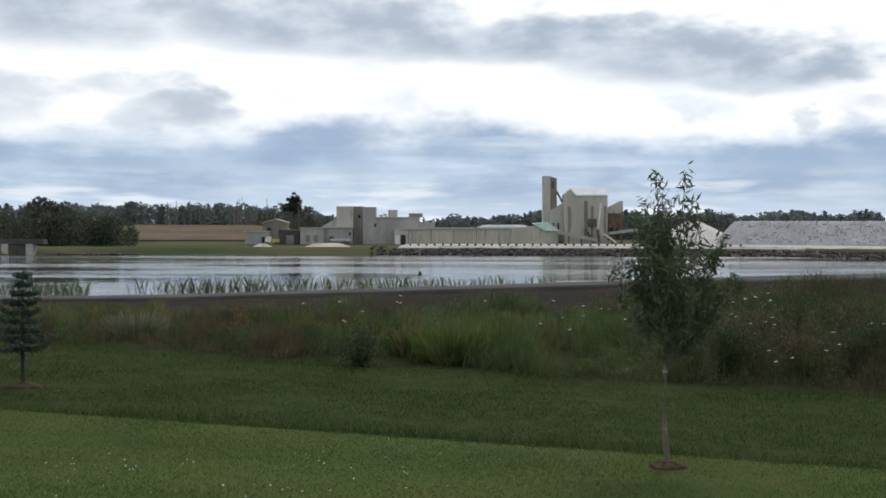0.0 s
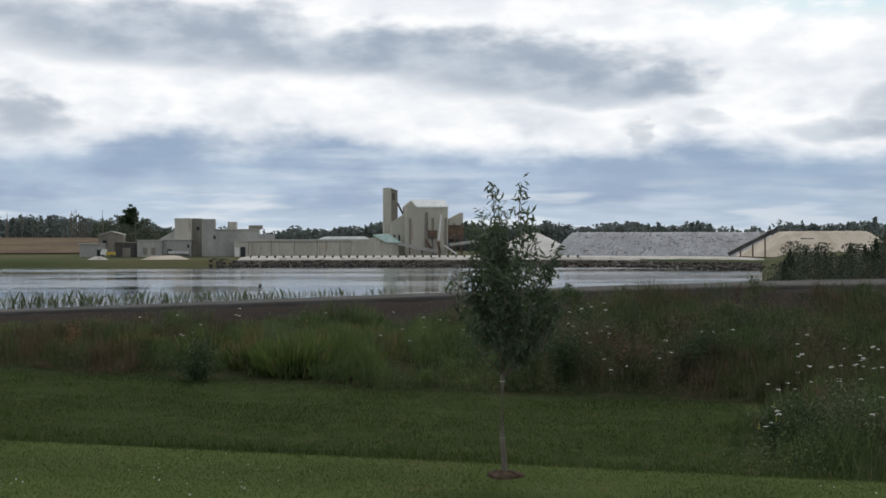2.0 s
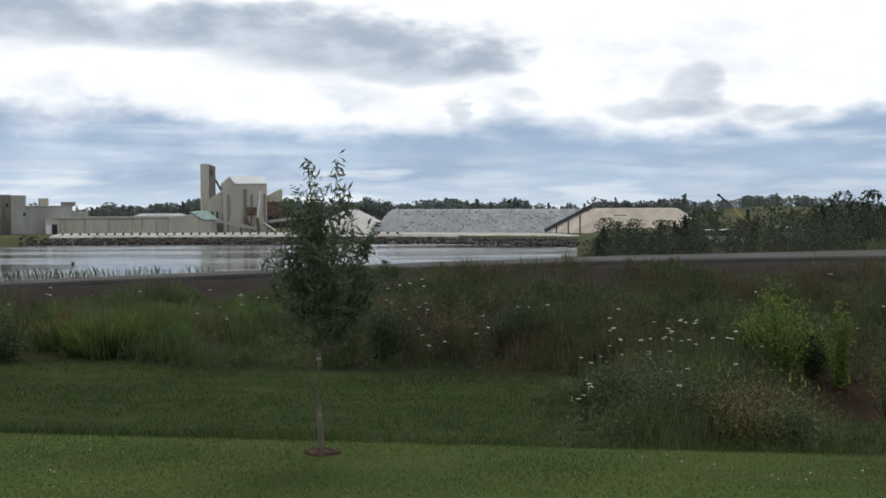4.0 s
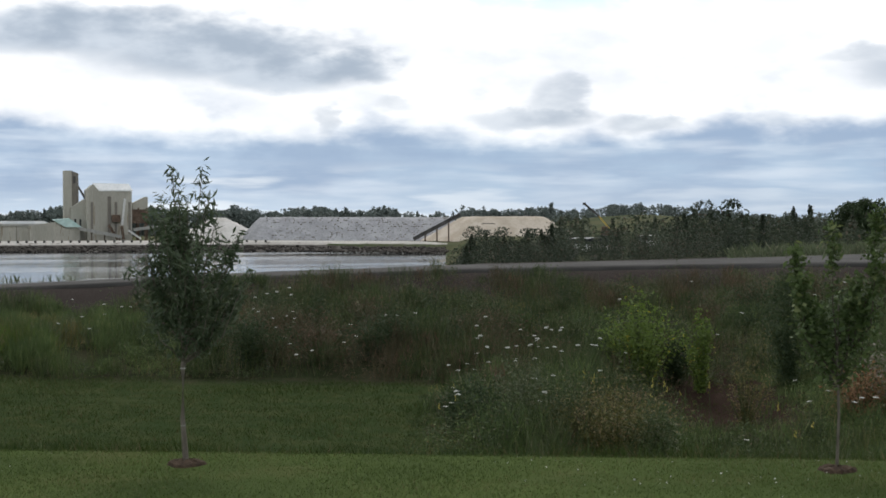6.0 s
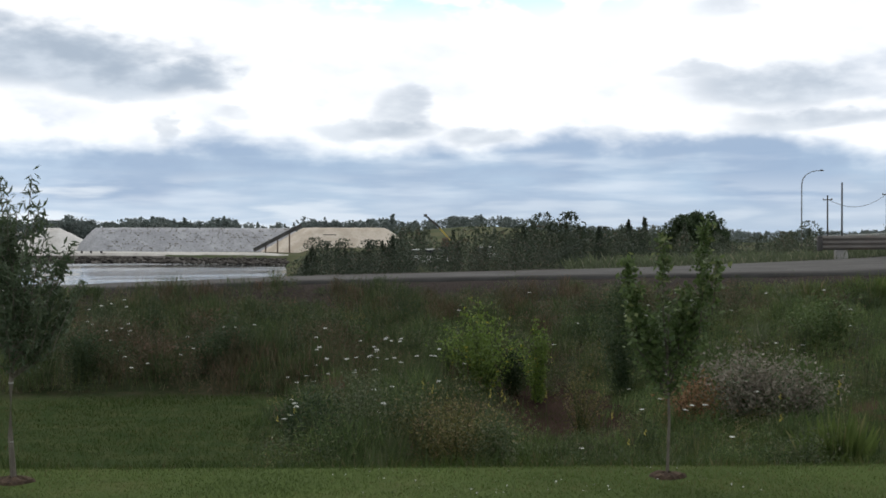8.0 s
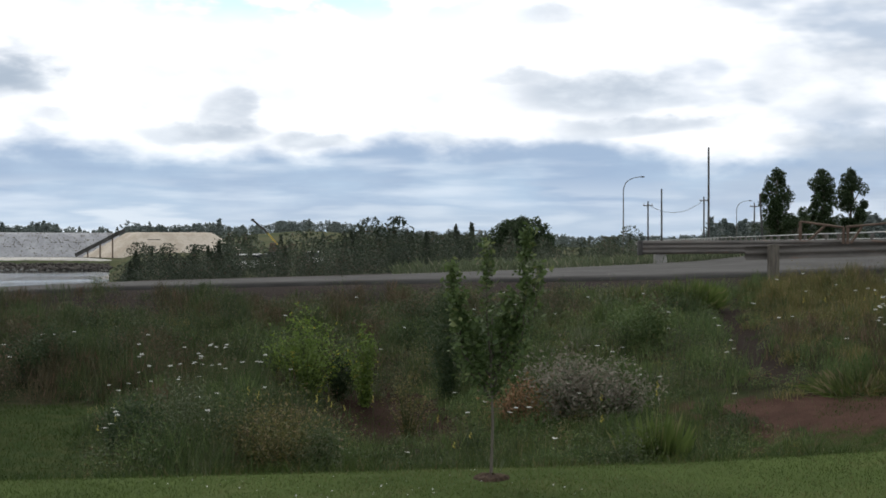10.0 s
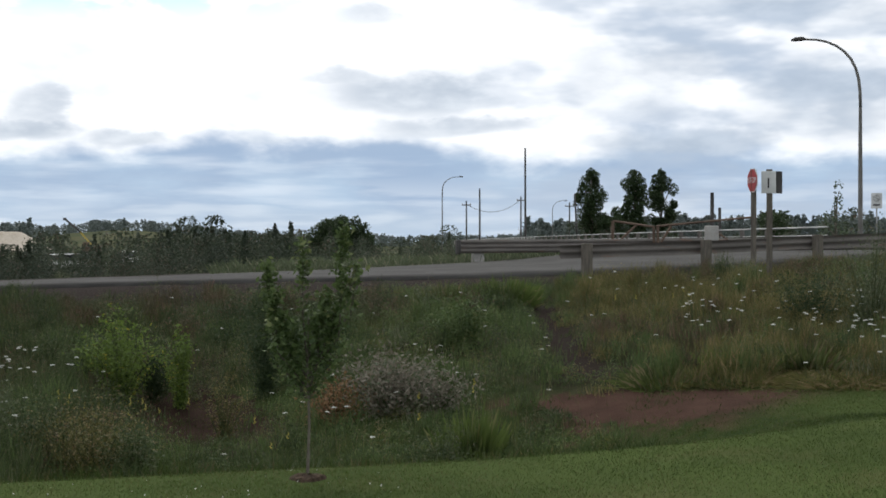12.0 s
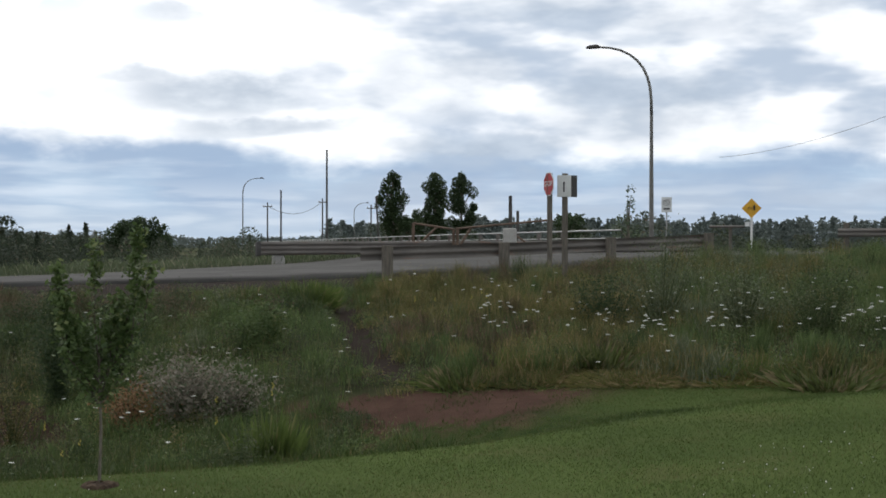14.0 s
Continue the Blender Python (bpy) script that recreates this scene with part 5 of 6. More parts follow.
def build_signs():
    g = post_sign("stop_sign", 53.1, 36.0, "faded red stop sign on a square timber post", "sign")
    zc = EYE + 1.55 - g.location.z
    part("post", boxed(-0.07, 0.07, -0.07, 0.07, -0.3, zc + 0.28, bevel=0.008), POST_WOOD, g)
    turn = pose(-0.03, -0.10, zc, 0, 0, -66)
    part("plate", plate(bmesh.new(), ngon(8, 0.325, math.tau / 16), 0.012, turn), SIGN_WHITE, g)
    face = part("face", plate(bmesh.new(), ngon(8, 0.300, math.tau / 16), 0.006, turn @ pose(0, -0.008, 0)), SIGN_RED, g, "red octagon face")
    lettering("STOP", 0.20, SIGN_WHITE, face, turn @ pose(0, -0.012, 0, 90, 0, 0))

    g = post_sign("route_sign", 53.72, 36.2, "white upright sign with a black bar on a timber post", "sign")
    zc = EYE + 1.52 - g.location.z
    part("post", boxed(-0.075, 0.075, -0.05, 0.09, -0.3, zc + 0.32, bevel=0.008), POST_WOOD, g)
    face = part("plate", boxed(-0.20, 0.16, -0.075, -0.055, zc - 0.29, zc + 0.27, bevel=0.006), SIGN_WHITE, g)
    part("bar", boxed(-0.045, -0.005, -0.082, -0.076, zc - 0.16, zc + 0.10), SIGN_BLACK, face)
    part("side_plate", plate(bmesh.new(), [(-0.16, -0.29), (0.16, -0.29), (0.16, 0.27), (-0.16, 0.27)], 0.015, pose(0.22, 0.08, zc, 0, 0, 52)), STEEL_DARK, g, "dark back of a second plate")

    g = post_sign("parking_sign", 57.86, 58.0, "white sign with a black ring on a thin post", "sign")
    zc = EYE + 58 * math.tan(radians(1.62)) - g.location.z
    part("post", boxed(-0.03, 0.03, 0, 0.06, -0.3, zc + 0.3), STEEL, g)
    face = part("plate", boxed(-0.21, 0.21, -0.02, 0.0, zc - 0.31, zc + 0.31, bevel=0.006), SIGN_WHITE, g)
    ring = bmesh.new()
    for i in range(16):
        a, b = i * math.tau / 16, (i + 1) * math.tau / 16
        beam(ring, (0.12 * math.cos(a), -0.028, zc + 0.09 + 0.12 * math.sin(a)), (0.12 * math.cos(b), -0.028, zc + 0.09 + 0.12 * math.sin(b)), 0.035, 0.01)
    beam(ring, (-0.08, -0.028, zc + 0.17), (0.08, -0.028, zc + 0.01), 0.035, 0.01)
    part("ring", ring, SIGN_BLACK, face)
    part("bar", boxed(-0.13, 0.13, -0.03, -0.021, zc - 0.2, zc - 0.14), SIGN_BLACK, face)

    g = post_sign("warning_sign", 61.25, 75.0, "amber diamond warning sign with a dark arrow on a pale post", "sign")
    zc = EYE + 75 * math.tan(radians(1.46)) - g.location.z
    part("post", boxed(-0.06, 0.06, 0, 0.1, -0.3, zc + 0.3), PAINT_WHITE, g)
    face = part("plate", plate(bmesh.new(), ngon(4, 0.52, 0), 0.02, pose(0, -0.03, zc)), SIGN_YELLOW, g)
    sym = bmesh.new()
    beam(sym, (-0.2, -0.04, zc), (0.14, -0.04, zc), 0.09, 0.012)
    beam(sym, (0.14, -0.04, zc - 0.1), (0.14, -0.04, zc + 0.16), 0.09, 0.012)
    beam(sym, (-0.2, -0.04, zc - 0.02), (-0.1, -0.04, zc + 0.1), 0.06, 0.012)
    part("arrow", sym, SIGN_BLACK, face)
    part("tab", boxed(-0.34, -0.1, -0.04, -0.02, zc - 0.95, zc - 0.72), SIGN_WHITE, g)


def street_lamp(az, r, top, side, reach, label, rise=2.6):
    x, y = polar(az, r)
    z = float(land(x, y))
    g = empty("street_lamp", pose(x, y, z - 0.1, 0, 0, -az), label, "street lamp", "highway street lamps")
    h = EYE + top - z + 0.1
    pole = bmesh.new()
    tube(pole, [(0, 0, 0), (0, 0, h * 0.4), (0, 0, h - rise)], [0.11, 0.09, 0.07], 10)
    part("pole", pole, LAMP_STEEL, g)
    arm = bmesh.new()
    pts = [(side * reach * (1 - math.cos(a)) ** 1.25, 0, h - rise + rise * math.sin(a) ** 0.85) for a in np.linspace(0, math.pi / 2, 10)]
    tube(arm, pts, list(np.linspace(0.07, 0.045, 10)), 8)
    part("arm", arm, LAMP_STEEL, g, smooth=True)
    head = bmesh.new()
    x0 = side * reach
    tube(head, [(x0 - side * 0.05, 0, h), (x0 + side * 0.12, 0, h + 0.03), (x0 + side * 0.42, 0, h + 0.01), (x0 + side * 0.58, 0, h - 0.02)], [0.05, 0.10, 0.09, 0.04], 8)
    part("lamp_head", head, STEEL_DARK, g)
    part("base", boxed(-0.16, 0.16, -0.16, 0.16, 0, 0.35, bevel=0.03), CONCRETE, g)


def utility_pole(az, r, top, w, label, lean=0.0, arms=True):
    x, y = polar(az, r)
    z = float(land(x, y))
    g = empty("utility_pole", pose(x, y, z - 0.1, 0, lean, -az), label, "utility pole", "utility poles")
    h = EYE + top - z + 0.1
    bm = bmesh.new()
    tube(bm, [(0, 0, 0), (0, 0, h * 0.5), (0, 0, h)], [w / 2, w * 0.43, w * 0.36], 8)
    part("pole", bm, STEEL_DARK, g)
    if arms:
        arm = part("crossarm", boxed(-0.7, 0.7, -0.08, 0.08, h - 0.7, h - 0.55), POST_WOOD, g)
        for px in (-0.6, 0, 0.6):
            part("insulator", boxed(px - 0.06, px + 0.06, -0.06, 0.06, h - 0.55, h - 0.36), CONCRETE, arm)
    return Vector((x, y, z + h - 0.6))


def wire(a, b, sag, w):
    pts = [Vector(a).lerp(Vector(b), k) - Vector((0, 0, sag * 4 * k * (1 - k))) for k in np.linspace(0, 1, 14)]
    tagged(part("wire", tube(bmesh.new(), pts, [w] * 14, 5), STEEL_DARK), "thin dark overhead wire between poles", "wire", "overhead wires")


build_near_guardrail()
build_far_guardrail()
build_highway_railing()
build_gate()
build_signs()
street_lamp(57.25, 62.0, 8.75, -1, 2.3, "tall grey curved-arm street lamp beside the crossing", 3.0)
street_lamp(40.5, 190.0, 9.0, 1, 2.3, "grey curved-arm street lamp along the highway", 2.4)
street_lamp(45.05, 300.0, 9.0, 1, 2.6, "grey curved-arm street lamp far along the highway", 2.6)
tops = [utility_pole(41.5, 210, 6.3, 0.28, "dark wooden utility pole by the bridge"), utility_pole(42.05, 190, 7.4, 0.28, "dark wooden utility pole by the bridge", arms=False),
        utility_pole(43.75, 230, 7.6, 0.30, "dark wooden utility pole with a crossarm"), utility_pole(43.93, 150, 10.2, 0.26, "tall thin dark mast above the railing", arms=False),
        utility_pole(45.75, 230, 6.6, 0.28, "dark wooden utility pole with a crossarm"), utility_pole(46.1, 160, 5.6, 0.26, "leaning dark wooden pole beside the poplars", -3, arms=False)]
wire(tops[0], tops[2], 1.6, 0.035)
utility_pole(51.5, 70, 2.45, 0.24, "short dark post behind the railing", arms=False)
utility_pole(51.8, 72, 1.75, 0.2, "short dark post behind the railing", arms=False)
wire(polar(60, 120) + (EYE + 7.4,), polar(69, 90) + (EYE + 9.6,), 0.8, 0.014)


def build_side_rail():
    x, y = polar(64.9, 52)
    g = empty("guardrail", pose(x, y, float(land(x, y)), 0, 0, -64), "short grey steel guardrail across the side road", "guardrail")
    for k in range(3):
        part("post", boxed(k * 2 - 0.1, k * 2 + 0.1, 0.04, 0.24, -0.3, 1.25, bevel=0.01), POST_WOOD, g)
    part("rail", corrugated(bmesh.new(), (-0.3, 0, 1.05), (5.5, 0, 1.05), 0.31, 2, (0, -1, 0)), RAIL_STEEL, g, smooth=True)
    x, y = polar(60.0, 66)
    g = empty("guardrail", pose(x, y, float(land(x, y)), 0, 0, -58), "short grey guardrail end beside the warning sign", "guardrail")
    part("post", boxed(0.4, 0.55, 0.04, 0.2, -0.3, 1.30, bevel=0.01), POST_WOOD, g)
    part("rail", corrugated(bmesh.new(), (-0.5, 0, 1.36), (1.1, 0, 1.36), 0.12, 1, (0, -1, 0)), RAIL_STEEL, g, smooth=True)


build_side_rail()


def build_far_left():
    # low bridge at the river's edge
    x, y = polar(-16.6, 330)
    g = empty("footbridge", pose(x, y, RIVER + EYE), "low dark bridge deck on pale abutments over the river", "bridge")
    part("deck", boxed(-30, 3.5, -1.5, 1.5, 2.5, 3.6), STEEL_DARK, g)
    for px in (-6.2, -0.6):
        part("abutment", boxed(px, px + 1.7, -1.6, 1.6, -0.5, 2.5, bevel=0.1), CONCRETE, g)
    part("pier", boxed(-4.5, -0.6, -1.2, 1.2, -0.5, 2.2), STEEL_DARK, g)
    for px in range(-28, 4, 4):
        part("rail_post", boxed(px - 0.08, px + 0.08, -1.4, -1.2, 3.8, 4.6), STEEL_DARK, g)
    # bare slender trunks in front of the woods
    rng = random.Random(8)
    for i in range(26):
        az, r = rng.choice((rng.uniform(-11.5, -7.5), rng.uniform(-9.0, -4.8))), rng.uniform(560, 620)
        x, y = polar(az, r)
        h = rng.uniform(7, 12)
        bm = bmesh.new()
        tube(bm, [(0, 0, 0), (0.1, 0, h * 0.5), (0, 0, h)], [0.28, 0.22, 0.08], 5)
        ob = tagged(part("bare_trunk", bm, POST_WOOD), "pale slender bare trunk before the far woods", "tree trunk", "bare trunks before the woods")
        ob.location = (x, y, float(land(x, y)) - 0.1)
    # the brown field behind the bank
    bm = bmesh.new()
    rows = []
    for r in (430, 470, 520, 560):
        rows.append([bm.verts.new((*polar(a, r), float(land(*polar(a, r))) + 0.35)) for a in np.arange(-12.6, -6.6, 0.5)])
    for lo, hi in zip(rows, rows[1:]):
        for i in range(len(lo) - 1):
            bm.faces.new((lo[i], lo[i + 1], hi[i + 1], hi[i]))
    tagged(part("field", bm, FIELD), "reddish-brown dry field behind the far bank", "field", kind="structure")


FIELD = surface("dry reddish field", (0.095, 0.066, 0.042), (0.135, 0.102, 0.060), 0.05, 0.95, fine=0.6, relief=0.3)
build_far_left()


def car(az, r, turn, mat, label):
    x, y = polar(az, r)
    g = empty("car", pose(x, y, float(land(x, y)), 0, 0, turn), label, "car", "cars parked on the flats")
    part("body", prism(bmesh.new(), [(-2.1, 0.3), (2.1, 0.3), (2.15, 0.75), (1.3, 0.9), (-2.0, 0.95), (-2.15, 0.6)], -0.85, 0.85), mat, g)
    part("cabin", prism(bmesh.new(), [(-1.7, 0.95), (0.9, 0.93), (0.3, 1.42), (-1.3, 1.45)], -0.75, 0.75), GLASS_DARK, g)
    part("roof", prism(bmesh.new(), [(-1.3, 1.45), (0.3, 1.42), (0.2, 1.5), (-1.2, 1.52)], -0.72, 0.72), mat, g)
    for px in (-1.35, 1.35):
        for py in (-0.8, 0.8):
            part("wheel", beam(bmesh.new(), (px, py - 0.1, 0.32), (px, py + 0.1, 0.32), 0.64, sides=12), STEEL_DARK, g)


for az, r, turn, mat, label in ((25.2, 124, 12, PAINT_WHITE, "white car parked among the scrub"), (25.9, 126, 8, STEEL, "silver car parked among the scrub"), (28.0, 150, 30, PAINT_WHITE, "white car parked behind bushes"),
                                (41.75, 178, -60, PAINT_WHITE, "white car on the highway by the railing")):
    car(az, r, turn, mat, label)


def build_crane():
    x, y = polar(26.3, 300)
    g = empty("crane", pose(x, y, float(land(x, y)), 0, 0, -26), "rusty mobile crane with a yellow boom", "crane")
    part("carriage", boxed(-2, 2, -1.2, 1.2, 0.6, 1.8, bevel=0.1), RUSTY, g)
    part("cab", boxed(-1.8, -0.4, -1.1, 0.4, 1.8, 2.6, bevel=0.1), RUSTY, g)
    part("boom", beam(bmesh.new(), (0, 0, 2), (-2.4, 0, 4.8), 0.3), CRANE_YELLOW, g)
    part("jib", beam(bmesh.new(), (-2.8, 0, 5.2), (-5.4, 0, 7.4), 0.4), STEEL_DARK, g, "dark upper boom")
    part("tip", boxed(-5.8, -5.1, -0.3, 0.3, 7.2, 7.7), STEEL_DARK, g)
    part("stay", beam(bmesh.new(), (-2.2, 0, 4.5), (-3.0, 0, 5.4), 0.3), STEEL_DARK, g)
    for px in (-1.4, 1.4):
        part("track", boxed(px - 0.9, px + 0.9, -1.4, 1.4, -0.1, 0.7, bevel=0.15), STEEL_DARK, g)


build_crane()
# float on the river
buoy = bmesh.new()
bmesh.ops.create_icosphere(buoy, subdivisions=2, radius=0.2)
bmesh.ops.scale(buoy, vec=(1, 1, 1.2), verts=buoy.verts)
ob = tagged(part("buoy", buoy, STEEL_DARK, smooth=True), "small dark buoy floating on the river", "buoy")
ob.location = (*polar(-0.95, 175), RIVER + EYE + 0.1)

# ---------------------------------------------------------------- grass, weeds and bushes


def blades(rng, x, y, z, height, width, lean, short=False):
    """A bent triangle pair for each blade, or one triangle for a short one."""
    n = len(x)
    a, t = rng.uniform(0, math.tau, n), rng.uniform(0, math.tau, n)
    w = width * rng.uniform(0.6, 1.3, n)
    base = np.stack([x, y, z], 1)
    side = np.stack([np.cos(a), np.sin(a), 0 * a], 1) * (w / 2)[:, None]
    k = (lean * height * rng.uniform(0.2, 1.2, n))[:, None]
    bend = np.stack([np.cos(t), np.sin(t), 0 * t], 1) * k
    up = np.stack([0 * x, 0 * x, height], 1)
    verts = np.stack([base - side, base + side, base + bend * 0.35 + up * 0.6 + side * 0.25, base + bend + up], 1).reshape(-1, 3)
    i = np.arange(n)[:, None] * 4
    if short:
        return verts.reshape(-1, 4, 3)[:, [0, 1, 3]].reshape(-1, 3), np.arange(n)[:, None] * 3 + [0, 1, 2]
    return verts, np.concatenate([i + [0, 1, 2], i + [0, 2, 3]], 0)


def scatter(rng, count, s0, s1, d0, d1):
    s, d = rng.uniform(s0, s1, count), rng.uniform(d0, d1, count)
    return s, d, s * CT + d * ST, -s * ST + d * CT


def weed_cover(s, d):
    """How tall the weeds stand at a place; 0 where there are none."""
    x, y = s * CT + d * ST, -s * ST + d * CT
    wob = ripple(x, y, 0.9, 4.0)
    fd = np.interp(s, *FOOT_D)
    brow = np.interp(s, [-30, -10, -8, -6, 3, 12, 15, 17, 40], [31.4, 31.3, 31.8, 34.5, 33.9, 33.5, 32.9, 33.6, 33.8]) + 0.5 * ripple(x, y, 1.7)
    tall = np.interp(s, [-30, -12, -6, 0, 8, 14, 18, 30], [0.72, 0.72, 0.8, 0.75, 0.6, 0.66, 0.8, 0.9])
    near_edge = fd - 0.3 + 0.35 * wob + 0.25 * ripple(x, y, 2.3, 1.0)
    tall = tall * (1 + 0.25 * smooth_step(s, 13, 16))
    bank = smooth_step(d, near_edge - 0.2, near_edge + 0.8) * smooth_step(d, brow, brow - 1.0)
    hollow = smooth_step(s, -1.0, 0.4) * smooth_step(s, 8.6, 7.2) * smooth_step(d, 13.6, 14.4)
    hollow = hollow * smooth_step(s + 0.4 * wob, 8.1, 7.3) * np.where(d > fd, 0, 1)
    pit = 1 - np.exp(-(((s - 4.0 - (d - 21) * 0.18) / 1.0) ** 2 + ((d - 20.9) / 3.0) ** 2))
    path = 1 - np.exp(-((s - 1.78 - d * 0.395) / 0.46) ** 2) * smooth_step(d, 17.5, 18.5) * smooth_step(d, 30.5, 29)
    return np.maximum(bank * tall, hollow * np.interp(s, [-0.5, 0.4, 2.6, 3.4, 9], [0.7, 0.95, 0.85, 0.5, 0.5]) * pit) * path * (0.74 + 0.30 * ripple(x, y, 1.5, 7.0) + 0.16 * ripple(x, y, 3.7, 2.0))


def build_grass():
    rng = np.random.default_rng(31)
    # mown lawn before the crest
    az, r = np.radians(rng.uniform(-20, 69, 290000)), np.sqrt(rng.uniform(6.9 ** 2, 17.0 ** 2, 290000))
    az = np.concatenate([az, np.radians(rng.uniform(43, 69, 80000))])
    r = np.concatenate([r, np.sqrt(rng.uniform(17.0 ** 2, 20.5 ** 2, 80000))])
    x, y = r * np.sin(az), r * np.cos(az)
    s, d = x * CT - y * ST, x * ST + y * CT
    fd = np.interp(s, *FOOT_D)
    ok = d < 12.55 - 0.07 * s + 0.08 * ripple(x, y, 3.0)
    low = np.maximum(14.1 + 0.42 * (s - 8.8), 23.8 - 1.1 * s)
    ok |= (s > 7.4) & (d < np.minimum(low + 0.5 * ripple(x, y, 2.2) + rng.uniform(-0.5, 0.5, len(s)), 24.9 - 0.876 * s))
    ok |= (s > 10.4 + rng.uniform(-0.6, 0.6, len(s))) & (d < fd + 0.4)
    for az0, r0, clear in ((9.06, WILLOW_R, 0.22), (35.03, MAPLE_R, 0.22)):
        bx, by = polar(az0, r0)
        ok &= np.hypot(x - bx, y - by) > clear
    x, y = x[ok], y[ok]
    tagged(sheet("lawn_grass", *blades(rng, x, y, land(x, y) - 0.005, 0.024 * (1 + 0.3 * ripple(x, y, 2.0)) * rng.uniform(0.6, 1.3, len(x)), 0.010, 0.7, True), LAWN_BLADE), "short mown green lawn grass", "grass", kind="stuff")
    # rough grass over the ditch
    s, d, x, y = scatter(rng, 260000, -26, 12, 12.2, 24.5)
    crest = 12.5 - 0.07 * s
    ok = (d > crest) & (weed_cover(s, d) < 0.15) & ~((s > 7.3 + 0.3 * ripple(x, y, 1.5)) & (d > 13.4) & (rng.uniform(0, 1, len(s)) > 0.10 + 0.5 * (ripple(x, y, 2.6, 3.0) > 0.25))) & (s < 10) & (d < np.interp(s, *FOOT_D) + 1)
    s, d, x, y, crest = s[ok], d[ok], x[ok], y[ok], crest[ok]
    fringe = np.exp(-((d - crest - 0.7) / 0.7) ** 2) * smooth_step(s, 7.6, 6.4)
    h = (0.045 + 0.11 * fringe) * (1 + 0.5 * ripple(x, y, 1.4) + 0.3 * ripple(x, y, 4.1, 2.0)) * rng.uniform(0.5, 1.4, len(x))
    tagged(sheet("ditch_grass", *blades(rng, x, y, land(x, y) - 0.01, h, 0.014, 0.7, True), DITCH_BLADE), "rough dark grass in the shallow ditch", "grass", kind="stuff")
    # tall weeds of the bank and hollow
    s, d, x, y = scatter(rng, 200000, -30, 40, 11.5, 34.4)
    h = weed_cover(s, d)
    ok = (h > 0.10) & (ripple(x, y, 0.7, 5.0) + 0.4 * ripple(x, y, 2.4, 1.0) + rng.uniform(-0.35, 0.35, len(s)) > 0.05)
    x, y, h = x[ok], y[ok], h[ok]
    tagged(sheet("tall_weeds", *blades(rng, x, y, land(x, y) - 0.02, h * rng.uniform(0.3, 1.05, len(x)) ** 1.2, 0.010, 0.28, True), WEED_BLADE), "tall mixed weeds and seeding grasses on the bank", "weeds", kind="stuff")
    # plants of many kinds in drifts: leafy mounds and upright tufts
    s, d, x, y = scatter(rng, 11500, -30, 40, 11.8, 34.2)
    h = weed_cover(s, d)
    ok = h > 0.14
    s, d, x, y, h = s[ok], d[ok], x[ok], y[ok], h[ok]
    az = np.degrees(np.arctan2(x, y))
    drift = np.clip(0.5 + 0.42 * ripple(x, y, 0.62, 6.0) + 0.16 * ripple(x, y, 2.1, 3.0) + rng.normal(0, 0.13, len(x)), 0, 0.999)
    upper = smooth_step(d, 22.0, 24.0)
    # shares of brown, dark, green, olive and sage plants along the bank
    stops = [-18, -6, -2, 6, 12, 20, 26, 32, 36, 44, 47, 56, 59, 66]
    share = np.stack([np.interp(az, stops, v) for v in ([0.4, 0.38, 0.22, 0.15, 0.40, 0.50, 0.52, 0.50, 0.20, 0.16, 0.26, 0.26, 0.08, 0.05], [0.15, 0.15, 0.2, 0.3, 0.45, 0.4, 0.36, 0.36, 0.3, 0.3, 0.05, 0.05, 0.15, 0.15],
                                                      [0.15, 0.2, 0.45, 0.45, 0.2, 0.15, 0.12, 0.12, 0.38, 0.4, 0.10, 0.10, 0.35, 0.4], [0.3, 0.3, 0.2, 0.1, 0.05, 0.05, 0.06, 0.06, 0.1, 0.15, 0.6, 0.55, 0.15, 0.15],
                                                      [0.0, 0.0, 0.0, 0.05, 0.05, 0.08, 0.1, 0.1, 0.1, 0.05, 0.03, 0.08, 0.3, 0.25])], 1)
    foot = np.array([0.18, 0.36, 0.24, 0.12, 0.10])
    hollow = ((1 - upper) * (s < 8.5))[:, None]
    share = share * (1 - hollow) + foot * hollow
    order = np.cumsum(share / share.sum(1, keepdims=True), 1)
    kind = (drift[:, None] > order).sum(1)
    upright = rng.uniform(0, 1, len(x)) < np.where(az > 44, 0.55, np.where(az < 6, 0.6, 0.34))
    for i, (name, label, mat, leaf) in enumerate((("brown_weeds", "brownish seeding weeds in drifts on the bank", WEED_BROWN, 0.017), ("dark_weeds", "dark leafy weeds in mounds on the bank", WEED_LEAF, 0.022),
                                                  ("green_weeds", "mid-green leafy weeds in mounds on the bank", LEAF_MAPLE, 0.020), ("olive_weeds", "olive-green weeds in mounds on the bank", WEED_OLIVE, 0.018), ("sage_weeds", "grey-green flowering weeds in drifts on the bank", SAGE, 0.018))):
        pick = (kind == i) & ~upright
        px, py, ph = x[pick], y[pick], h[pick] * rng.uniform(0.5, 1.2, pick.sum())
        wide = rng.uniform(0.14, 0.40, pick.sum()) * (0.6 + ph)
        n = (255 * (0.35 + ph) * (0.5 + wide)).astype(int)
        who = np.repeat(np.arange(len(px)), n)
        way = rng.standard_normal((len(who), 3))
        way /= np.linalg.norm(way, axis=1, keepdims=True)
        way[:, 2] = np.abs(way[:, 2])
        k = rng.uniform(0.55, 1.08, len(who))
        at = np.stack([px[who] + way[:, 0] * wide[who] * k, py[who] + way[:, 1] * wide[who] * k, 0 * k], 1)
        at[:, 2] = land(at[:, 0], at[:, 1]) + 0.02 + way[:, 2] * ph[who] * k
